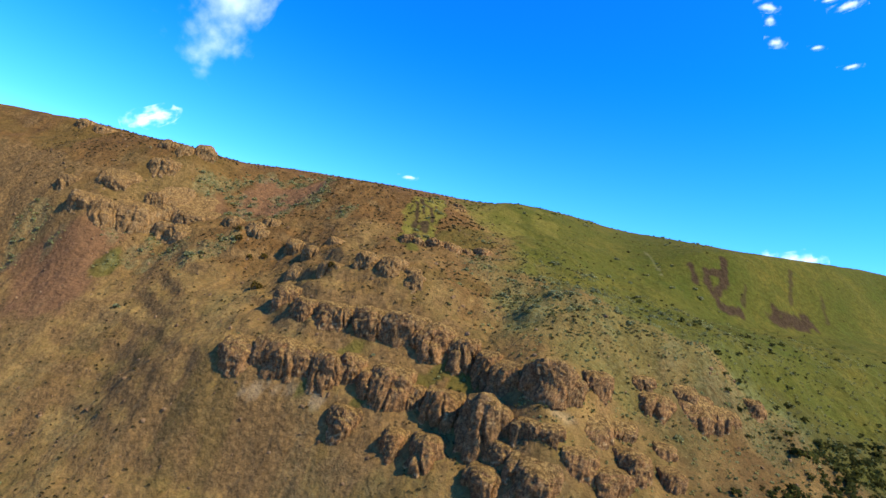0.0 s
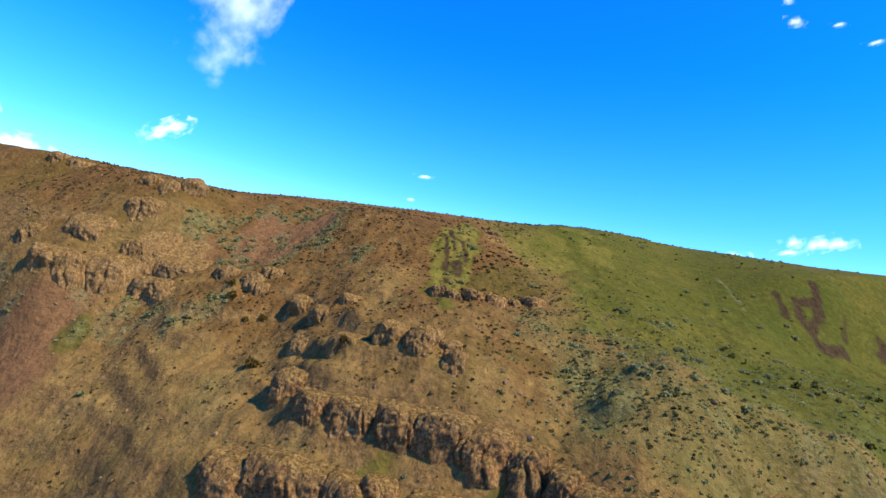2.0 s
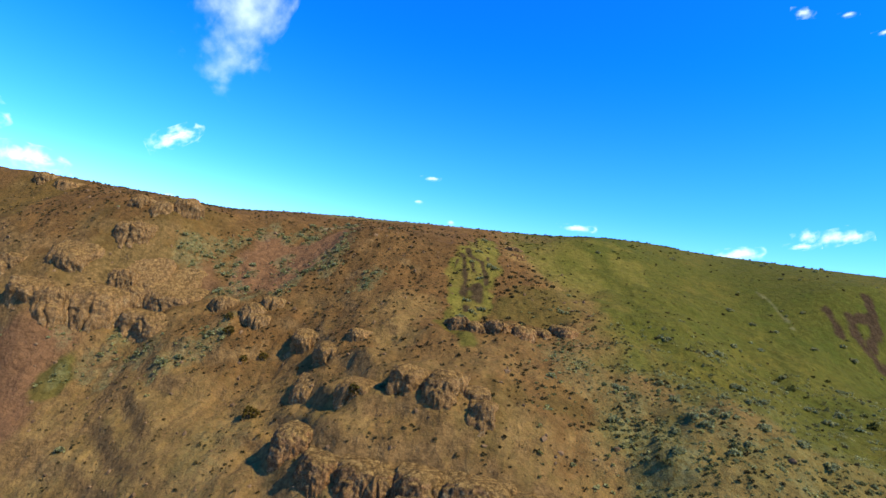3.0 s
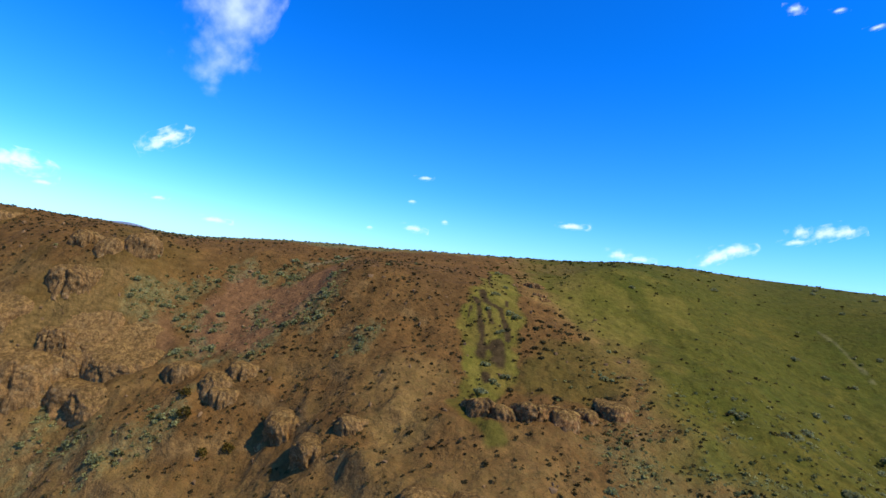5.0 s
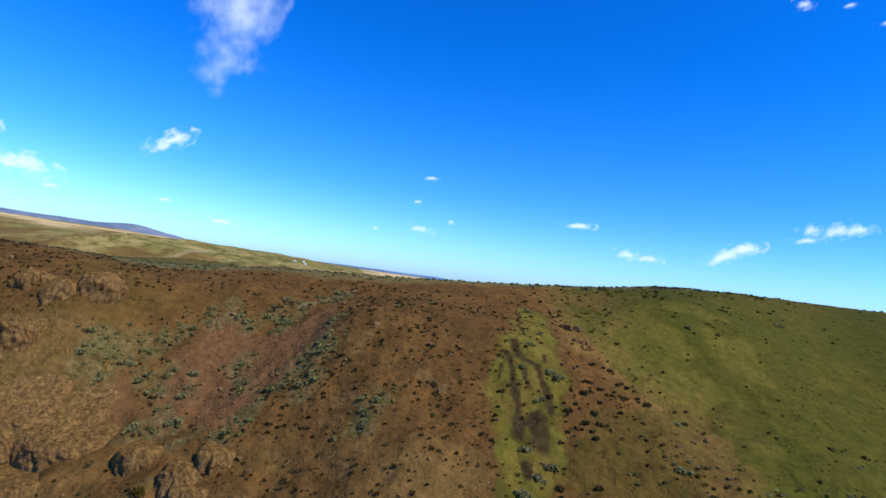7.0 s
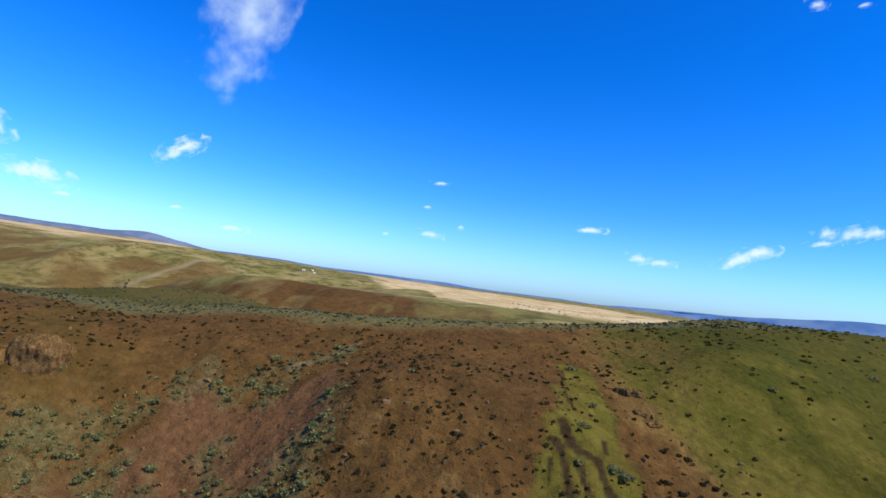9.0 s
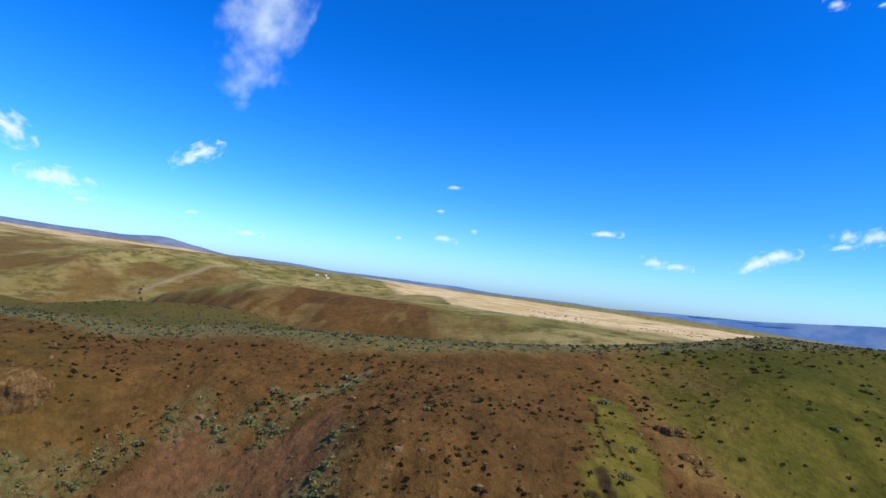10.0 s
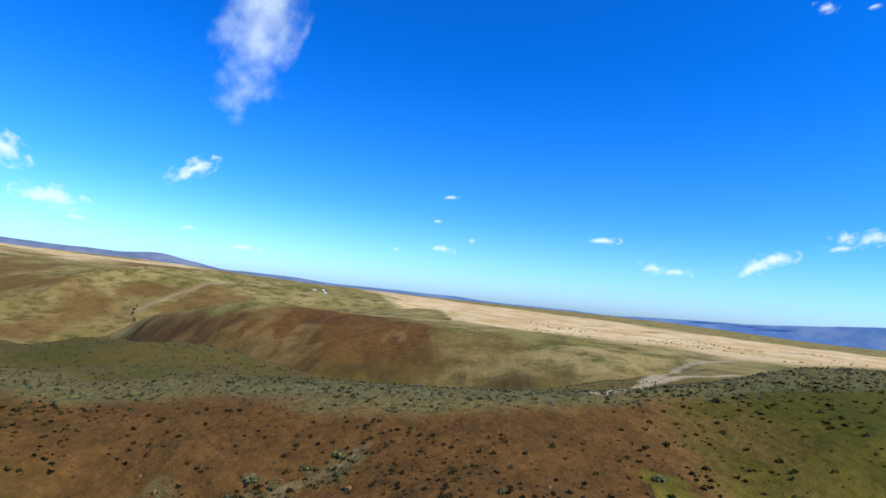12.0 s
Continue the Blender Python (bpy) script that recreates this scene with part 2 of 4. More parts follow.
def relief(nodes, links, p, pairs):
    """Bumps from (height, metres of depth) pairs, one upon another."""
    last = None
    for h, depth in pairs:
        b = nodes.new("ShaderNodeBump")
        b.inputs["Distance"].default_value, b.inputs["Strength"].default_value = depth, 1.0
        links.new(h, b.inputs["Height"])
        if last is not None:
            links.new(last, b.inputs["Normal"])
        last = b.outputs["Normal"]
    links.new(last, p.inputs["Normal"])


def ground_material():
    m, n, l, p = material("hillside", 0.95)
    co = n.new("ShaderNodeTexCoord").outputs["Object"]
    masks = []
    for name in ("cover_a", "cover_b", "cover_c", "cover_d"):
        at = n.new("ShaderNodeAttribute")
        at.attribute_name = name
        sep = n.new("ShaderNodeSeparateColor")
        l.new(at.outputs["Color"], sep.inputs["Color"])
        masks += [sep.outputs["Red"], sep.outputs["Green"], sep.outputs["Blue"]]
    green, rust, scree, sage, gold, pale, rock, far_grass, scar_shade, turf = masks[:10]
    broad, mid, fine, speck = grain(n, l, 0.035, 5, co, 0.6, 0.36, 0.64), grain(n, l, 0.22, 5, co, 0.62, 0.36, 0.64), grain(n, l, 1.3, 5, co, 0.65, 0.34, 0.66), grain(n, l, 4.5, 4, co, 0.7, 0.46, 0.66)
    base = mixed(n, l, mid, (0.178, 0.104, 0.031), (0.262, 0.153, 0.046))
    base = mixed(n, l, sums(n, l, "MULTIPLY", broad, 0.5), base, (0.146, 0.078, 0.026))
    base = mixed(n, l, sums(n, l, "MULTIPLY", fine, 0.55), base, (0.135, 0.092, 0.024))
    rusty = mixed(n, l, mid, (0.102, 0.052, 0.016), (0.153, 0.076, 0.022))
    rusty = mixed(n, l, sums(n, l, "MULTIPLY", fine, 0.5), rusty, (0.082, 0.048, 0.014))
    col = mixed(n, l, rust, base, rusty)
    col = mixed(n, l, scree, col, mixed(n, l, fine, (0.134, 0.067, 0.027), (0.168, 0.085, 0.034)))
    stone = mixed(n, l, fine, (0.120, 0.068, 0.023), (0.212, 0.120, 0.039))
    col = mixed(n, l, rock, col, stone)
    grass = mixed(n, l, broad, (0.053, 0.062, 0.008), (0.108, 0.085, 0.013))
    grass = mixed(n, l, mid, grass, (0.072, 0.067, 0.010))
    grass = mixed(n, l, sums(n, l, "MULTIPLY", fine, 0.5), grass, (0.045, 0.052, 0.008))
    col = mixed(n, l, green, col, grass)
    col = mixed(n, l, turf, col, mixed(n, l, mid, (0.105, 0.092, 0.014), (0.150, 0.118, 0.022)))
    brush = mixed(n, l, fine, (0.095, 0.100, 0.036), (0.180, 0.178, 0.074))
    col = mixed(n, l, sums(n, l, "MULTIPLY", sage, grain(n, l, 1.7, 5, co, 0.7, 0.34, 0.56)), col, brush)
    hills = mixed(n, l, grain(n, l, 0.012, 6, co, 0.62, 0.36, 0.62), (0.205, 0.184, 0.050), (0.345, 0.272, 0.102))
    hills = mixed(n, l, grain(n, l, 0.05, 6, co, 0.68, 0.42, 0.64), hills, (0.100, 0.094, 0.026))
    col = mixed(n, l, far_grass, col, hills)
    field = mixed(n, l, grain(n, l, 0.02, 6, co, 0.65, 0.38, 0.62), (0.520, 0.370, 0.150), (0.680, 0.530, 0.290))
    field = mixed(n, l, grain(n, l, 0.09, 5, co, 0.7, 0.55, 0.75), field, (0.300, 0.230, 0.110))
    col = mixed(n, l, gold, col, field)
    col = mixed(n, l, pale, col, mixed(n, l, fine, (0.330, 0.270, 0.150), (0.460, 0.390, 0.240)))
    col = mixed(n, l, scar_shade, col, mixed(n, l, fine, (0.032, 0.020, 0.009), (0.054, 0.034, 0.015)))
    calm = sums(n, l, "SUBTRACT", 0.30, sums(n, l, "MULTIPLY", sums(n, l, "ADD", green, scree), 0.18))
    col = mixed(n, l, sums(n, l, "MULTIPLY", speck, calm), col, (0.050, 0.036, 0.014))
    light_speck = sums(n, l, "MULTIPLY", grain(n, l, 2.6, 4, co, 0.75, 0.60, 0.72), sums(n, l, "SUBTRACT", 0.26, sums(n, l, "MULTIPLY", sums(n, l, "ADD", green, scree), 0.24)))
    col = mixed(n, l, light_speck, col, (0.300, 0.205, 0.085))
    tufts = mixed(n, l, grain(n, l, 0.75, 4, co, 0.7, 0.38, 0.62), (0.84, 0.84, 0.84), (1.10, 1.10, 1.10))
    col = mixed(n, l, 1.0, col, tufts, "MULTIPLY")
    l.new(col, p.inputs["Base Color"])
    stones = n.new("ShaderNodeTexVoronoi")
    stones.inputs["Scale"].default_value = 0.9
    l.new(co, stones.inputs["Vector"])
    soft = sums(n, l, "SUBTRACT", 1.0, sums(n, l, "MULTIPLY", green, 0.55))
    relief(n, l, p, [(sums(n, l, "MULTIPLY", grain(n, l, 0.35, 7, co, 0.66), soft), 0.7), (grain(n, l, 1.6, 6, co, 0.68), 0.24), (stones.outputs["Distance"], 0.12)])
    return m


def rock_material(name, dark, red, lichen, contrast):
    m, n, l, p = material(name, 0.92)
    co = n.new("ShaderNodeTexCoord").outputs["Object"]
    geo = n.new("ShaderNodeNewGeometry")
    up = n.new("ShaderNodeSeparateXYZ")
    l.new(geo.outputs["Normal"], up.inputs[0])
    info = n.new("ShaderNodeObjectInfo")
    stretch = n.new("ShaderNodeMapping")
    stretch.inputs["Scale"].default_value = (1.0, 1.0, 0.30)
    l.new(co, stretch.inputs["Vector"])
    side = stretch.outputs["Vector"]
    col = mixed(n, l, grain(n, l, 0.5, 6, side, 0.65, 0.35, 0.65), dark, red)
    col = mixed(n, l, sums(n, l, "MULTIPLY", grain(n, l, 2.6, 6, side, 0.7, 0.42, 0.7), 0.7), col, tuple(0.45 * c for c in dark))
    col = mixed(n, l, sums(n, l, "MULTIPLY", info.outputs["Random"], 0.45), col, red)
    tops = n.new("ShaderNodeMapRange")
    tops.inputs["From Min"].default_value, tops.inputs["From Max"].default_value = 0.35, 0.80
    l.new(up.outputs["Z"], tops.inputs["Value"])
    crust = sums(n, l, "MULTIPLY", tops.outputs["Result"], grain(n, l, 1.1, 6, co, 0.7, 0.20, 0.42))
    soil = mixed(n, l, grain(n, l, 1.3, 6, co, 0.65, 0.36, 0.64), lichen, (0.120, 0.070, 0.022))
    patch = sums(n, l, "MULTIPLY", grain(n, l, 0.45, 4, co, 0.6, 0.48, 0.62), grain(n, l, 2.4, 6, co, 0.75, 0.46, 0.60))
    col = mixed(n, l, sums(n, l, "MULTIPLY", patch, 0.75), col, (0.36, 0.26, 0.12))
    col = mixed(n, l, crust, col, soil)
    chipped = mixed(n, l, grain(n, l, 2.1, 6, co, 0.76, 0.43, 0.57), (0.62, 0.60, 0.60), (1.50, 1.48, 1.44))
    col = mixed(n, l, contrast, col, chipped, "MULTIPLY")
    col = mixed(n, l, sums(n, l, "MULTIPLY", grain(n, l, 4.5, 4, co, 0.7, 0.50, 0.66), 0.5), col, (0.050, 0.032, 0.014))
    l.new(col, p.inputs["Base Color"])
    cracks = n.new("ShaderNodeTexVoronoi")
    cracks.feature = "DISTANCE_TO_EDGE"
    cracks.inputs["Scale"].default_value = 0.75
    l.new(side, cracks.inputs["Vector"])
    crack = n.new("ShaderNodeMapRange")
    crack.inputs["From Max"].default_value = 0.12
    l.new(cracks.outputs["Distance"], crack.inputs["Value"])
    relief(n, l, p, [(crack.outputs["Result"], 0.05), (grain(n, l, 1.1, 9, side, 0.72), 0.75), (grain(n, l, 5.0, 5, co, 0.7), 0.10)])
    return m


def leaf_material(name, shade, lit, each="island"):
    """Small grey-green leaves, from clump to clump a little lighter or darker."""
    m, n, l, p = material(name, 0.85)
    rnd = n.new("ShaderNodeNewGeometry").outputs["Random Per Island"]
    col = mixed(n, l, rnd, shade, lit)
    if each == "object":
        col = mixed(n, l, sums(n, l, "MULTIPLY", n.new("ShaderNodeObjectInfo").outputs["Random"], 0.5), col, tuple(0.6 * c for c in shade))
    else:
        co = n.new("ShaderNodeTexCoord").outputs["Object"]
        col = mixed(n, l, grain(n, l, 0.25, 3, co, 0.6, 0.4, 0.62), col, tuple(0.55 * c for c in shade))
    l.new(col, p.inputs["Base Color"])
    thin, both = n.new("ShaderNodeBsdfTranslucent"), n.new("ShaderNodeMixShader")
    l.new(col, thin.inputs["Color"])
    both.inputs[0].default_value = 0.50
    l.new(p.outputs[0], both.inputs[1])
    l.new(thin.outputs[0], both.inputs[2])
    l.new(both.outputs[0], n["Material Output"].inputs["Surface"])
    return m


EARTH = ground_material()
BASALT = rock_material("basalt", (0.152, 0.094, 0.041), (0.275, 0.138, 0.050), (0.250, 0.155, 0.050), 0.9)
TUFF = rock_material("tuff", (0.185, 0.110, 0.044), (0.285, 0.160, 0.058), (0.255, 0.150, 0.048), 0.6)
SAGE_LEAF = leaf_material("sage_leaf", (0.200, 0.200, 0.074), (0.380, 0.365, 0.160), "object")
BRUSH_LEAF = leaf_material("brush_leaf", (0.056, 0.047, 0.018), (0.115, 0.092, 0.036))
SAGE_STUFF = leaf_material("slope_sage_leaf", (0.200, 0.198, 0.066), (0.380, 0.355, 0.138))
THICKET_LEAF = leaf_material("thicket_leaf", (0.045, 0.048, 0.011), (0.110, 0.108, 0.026))
PALE_LEAF = leaf_material("pale_brush_leaf", (0.135, 0.145, 0.066), (0.270, 0.268, 0.138))
GRASS_LEAF = leaf_material("bunch_grass", (0.100, 0.074, 0.022), (0.205, 0.148, 0.052))
BROOM_LEAF = leaf_material("broom_leaf", (0.090, 0.062, 0.012), (0.170, 0.120, 0.024), "object")
TREE_LEAF = leaf_material("cottonwood_leaf", (0.030, 0.045, 0.014), (0.080, 0.100, 0.030), "object")
m_, n_, l_, p_ = material("bark", 0.9)
l_.new(mixed(n_, l_, grain(n_, l_, 9.0), (0.06, 0.045, 0.03), (0.14, 0.11, 0.08)), p_.inputs["Base Color"])
BARK = m_
m_, n_, l_, p_ = material("loose_stone", 0.92)
l_.new(mixed(n_, l_, n_.new("ShaderNodeNewGeometry").outputs["Random Per Island"], (0.075, 0.045, 0.022), (0.200, 0.120, 0.055)), p_.inputs["Base Color"])
LOOSE = m_
m_, n_, l_, p_ = material("painted_board", 0.6)
l_.new(mixed(n_, l_, grain(n_, l_, 0.8), (0.66, 0.64, 0.60), (0.80, 0.79, 0.76)), p_.inputs["Base Color"])
BOARD = m_
m_, n_, l_, p_ = material("roof_sheet", 0.45)
l_.new(mixed(n_, l_, grain(n_, l_, 0.8), (0.45, 0.46, 0.48), (0.62, 0.63, 0.64)), p_.inputs["Base Color"])
SHEET = m_
# distance haze is painted into the base colour, blue turning grey westwards
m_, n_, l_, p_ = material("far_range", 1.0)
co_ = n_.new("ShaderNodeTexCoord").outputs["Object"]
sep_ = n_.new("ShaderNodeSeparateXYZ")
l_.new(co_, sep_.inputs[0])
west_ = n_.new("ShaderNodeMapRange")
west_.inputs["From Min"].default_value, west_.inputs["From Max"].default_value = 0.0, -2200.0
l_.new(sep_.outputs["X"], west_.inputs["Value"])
haze_blue_ = mixed(n_, l_, grain(n_, l_, 0.006, 5, co_, 0.6, 0.4, 0.62), (0.080, 0.165, 0.320), (0.135, 0.220, 0.345))
haze_grey_ = mixed(n_, l_, grain(n_, l_, 0.006, 5, co_, 0.6, 0.4, 0.62), (0.105, 0.145, 0.215), (0.155, 0.190, 0.255))
l_.new(mixed(n_, l_, west_.outputs["Result"], haze_blue_, haze_grey_), p_.inputs["Base Color"])
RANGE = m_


def cloud_material(name, scale, contrast, level, opaque):
    m = bpy.data.materials.new(name)
    m.use_nodes = True
    n, l = m.node_tree.nodes, m.node_tree.links
    n.remove(n["Principled BSDF"])
    tc = n.new("ShaderNodeTexCoord")
    at = n.new("ShaderNodeAttribute")
    at.attribute_name = "thickness"
    size = n.new("ShaderNodeMapping")
    size.inputs["Scale"].default_value = (1.0, 1.0, 1.0)
    l.new(tc.outputs["Object"], size.inputs["Vector"])
    fluff = grain(n, l, scale, 5, size.outputs["Vector"], 0.5)
    a = n.new("ShaderNodeMath")
    a.operation = "MULTIPLY_ADD"
    l.new(fluff, a.inputs[0])
    a.inputs[1].default_value = contrast
    off = sums(n, l, "SUBTRACT", at.outputs["Fac"], level)
    l.new(off, a.inputs[2])
    r = n.new("ShaderNodeMapRange")
    r.interpolation_type = "SMOOTHSTEP"
    r.inputs["From Min"].default_value, r.inputs["From Max"].default_value = -0.05, 0.95
    l.new(a.outputs[0], r.inputs["Value"])
    # emission stands in for the sunlit white of the vapour
    glow, clear, mix = n.new("ShaderNodeEmission"), n.new("ShaderNodeBsdfTransparent"), n.new("ShaderNodeMixShader")
    glow.inputs["Color"].default_value, glow.inputs["Strength"].default_value = (0.80, 0.95, 1.02, 1), 1.1
    l.new(sums(n, l, "MULTIPLY", r.outputs["Result"], opaque), mix.inputs[0])
    l.new(clear.outputs[0], mix.inputs[1])
    l.new(glow.outputs[0], mix.inputs[2])
    l.new(mix.outputs[0], n["Material Output"].inputs["Surface"])
    return m


VAPOUR = cloud_material("cloud_vapour", 0.011, 1.9, 1.05, 0.86)
WISP = cloud_material("cloud_wisp", 0.0046, 1.25, 0.74, 0.78)


def part(name, me, mat, parent=None, label=""):
    """Links a mesh or bmesh as one object, under a thing or a part."""
    if isinstance(me, bmesh.types.BMesh):
        bm, me = me, bpy.data.meshes.new(name)
        bm.to_mesh(me)
        bm.free()
    if not me.materials:
        me.materials.append(mat)
    ob = new(name, me)
    ob.parent = parent
    return tagged(ob, label)


# ---- ground ----
def blob(x, y, cx, cy, rx, ry, turn=0.0, rag=0.30, size=5.0, seed=40):
    """1 inside a ragged patch, 0 outside."""
    c, s = math.cos(radians(turn)), math.sin(radians(turn))
    u, v = ((x - cx) * c + (y - cy) * s) / rx, (-(x - cx) * s + (y - cy) * c) / ry
    return ease(1.12, 0.82, np.hypot(u, v) + rag * fbm(x, y, size, 3, seed))


def area(x, y, pts, soft=1.6, rag=1.3, size=4.0, seed=40):
    """1 inside a ragged outline of corners, 0 outside."""
    inside, near = np.zeros(x.shape, bool), 1e9 + 0 * x
    for (ax, ay), (bx, by) in zip(pts, pts[1:] + pts[:1]):
        dx, dy = bx - ax, by - ay
        t = np.clip(((x - ax) * dx + (y - ay) * dy) / (dx * dx + dy * dy), 0, 1)
        near = np.minimum(near, np.hypot(x - ax - t * dx, y - ay - t * dy))
        if ay != by:
            inside ^= ((ay > y) != (by > y)) & (x < ax + dx * (y - ay) / dy)
    return ease(-soft, soft, np.where(inside, near, -near) + rag * fbm(x, y, size, 3, seed))


def streak(x, y, points, half, rag=0.5, size=3.0, seed=50):
    """1 along a ragged line of the given half width."""
    best = 1e9 + 0 * x
    for (ax, ay), (bx, by) in zip(points, points[1:]):
        dx, dy = bx - ax, by - ay
        t = np.clip(((x - ax) * dx + (y - ay) * dy) / (dx * dx + dy * dy), 0, 1)
        best = np.minimum(best, np.hypot(x - ax - t * dx, y - ay - t * dy))
    return ease(1.25, 0.7, best / half + rag * fbm(x, y, size, 3, seed))


TOP_EDGE = [(-150, 188), (-100, 172), (-80, 169), (-57, 175), (-30, 181), (0, 191), (18, 199), (34, 205), (75, 246), (150, 280)]
GRASS_EDGE = [(60, 82), (85, 75), (98, 62), (100, 54), (103, 40), (106, 30), (110, 23), (116.5, 14), (120, 10), (130.5, 10.8), (135.6, 11.4), (144.3, 11.1), (148.8, 7.3), (156, 3.5), (162.8, 0.8), (184, 1), (260, -10)]
CLUSTERS = [(-57.9, 158.7), (-57.1, 156.8), (-59.0, 153.8), (-61.3, 152.1), (-63.4, 150.3), (-61.9, 149.5), (-63.7, 147.2), (-64.6, 147.0), (-60.6, 146.6), (-64.9, 144.4), (-53.5, 158.4), (-50.6, 157.2), (-48.8, 159.4), (-47.7, 161.8), (-45.6, 158.9), (-45.9, 156.4), (-44.7, 162.0), (-41.0, 164.7), (-40.1, 166.9), (-39.9, 147.9), (-38.1, 147.8), (-37.5, 150.0), (-36.6, 148.4), (-40.6, 144.9), (-41.8, 143.9), (-36.4, 144.2), (-37.7, 143.5), (-48.6, 150.7), (-48.6, 149.2), (-46.0, 145.6), (-53.8, 145.6), (-57.4, 147.8), (-57.2, 146.0), (-67.6, 146.0), (-68.2, 144.8), (-37.5, 154.3), (-51.7, 126.4), (-50.0, 128.5), (-50.3, 127.6), (-61.3, 127.4), (-67.7, 131.5), (-28.2, 138.0), (-27.2, 139.3), (-28.3, 136.4), (-44.5, 138.2), (-43.7, 139.7), (-52.7, 140.8), (-54.4, 139.7), (-56.6, 139.4), (-69.2, 131.3), (-63.9, 127.2), (-68.9, 128.6), (-56.1, 123.4), (-53.7, 125.5), (-51.7, 128.1), (-77.9, 129.2), (-71.3, 126.9), (-57.1, 122.6), (-74.3, 124.7), (-101.2, 131.6), (-95.6, 130.6), (-89.3, 126.8), (-99.0, 128.4), (-98.6, 132.1), (-97.1, 127.0)]
GULLY_SCARS = [[(-9.2, 169.8), (-9.8, 164.1), (-9.7, 160.3), (-9.3, 157.7)], [(-11.0, 153.5), (-10.3, 150.2), (-8.9, 149.5), (-7.8, 148.7), (-7.4, 147.1), (-6.7, 145.4), (-6.5, 141.8)], [(-12.2, 150.5), (-11.3, 148.5), (-11.2, 146.8), (-11.0, 144.9), (-10.4, 142.4), (-10.3, 138.6)], [(-9.8, 148.1), (-9.5, 146.7), (-9.0, 145.2)], [(-6.6, 152.2), (-6.7, 150.5)], [(-12.7, 148.1), (-12.8, 145.9)], [(-8.3, 140.5), (-7.9, 138.2)], [(-9.5, 134.5), (-9.4, 132.9)], [(-10.4, 140.4), (-10.3, 138.4)]]
GULLY = [(-9.2, 172.7), (-5.5, 172), (-4.3, 159), (-4.3, 150.3), (-5.5, 138.5), (-5.2, 135.1), (-8.5, 129.2), (-10.8, 129.7), (-11.9, 132.9), (-13.5, 138.4), (-13.7, 146.6), (-11.6, 157.6)]
BROWN_WEDGE = [(-1.8, 178), (0.5, 162.8), (3.5, 156.2), (7.2, 148.5), (-0.5, 140.2), (-4.7, 138.7), (-4, 150.4)]
OLIVE_PATCH = [(-4.7, 138.7), (6.9, 148.5), (11.1, 144.3), (11.2, 134.8), (9.4, 131.2), (-4.8, 130.8), (-6.6, 135)]
DARK_TURF = [(-26.6, 161.4), (-13, 170), (-11.6, 157.6), (-13.5, 146.6), (-17.2, 145.4), (-22.7, 148.3)]
RED_SCREE = [(-39.2, 161.1), (-45.8, 155.7), (-53.5, 157.7), (-56.3, 157.4), (-56, 152.6), (-58, 149.3), (-57.6, 144.7), (-50.9, 138.4), (-46.6, 139.4), (-42.9, 142.8), (-39.1, 147.5), (-36.9, 150.1)]
LOW_SCREE = [(-65, 139.1), (-66.2, 144.1), (-61.7, 147.8), (-56.9, 143.6), (-58.3, 139.7)]
WEST_SCREE = [(-90.3, 128.6), (-79, 130.7), (-76.1, 129.3), (-75.7, 122.6), (-75, 120.1), (-74.3, 114), (-79.9, 112.1), (-83.8, 112.3), (-97.5, 125.8), (-94.2, 128.4)]
FACE_SCARS = [([(68.3, 162.8), (68.2, 157.6)], 1.0), ([(72.7, 161.9), (72.2, 157.3), (74, 155), (74.2, 153.1)], 1.1), ([(79.8, 167.8), (78.5, 162.3), (74.6, 156.9)], 1.1), ([(72.4, 161), (78.6, 164.2)], 0.8), ([(76, 153.6), (80.8, 155.3)], 1.4), ([(106.8, 179.7), (102.9, 169.9)], 0.6), ([(93.3, 160.6), (107.4, 167.7)], 2.4), ([(116.5, 177.1), (114.9, 170.3)], 0.7), ([(85.4, 163.4), (83.2, 159.2)], 0.6)]
SCAR_HALF = (0.16, 0.50, 0.42, 0.32, 0.30, 0.22, 1.25, 0.55, 0.80)


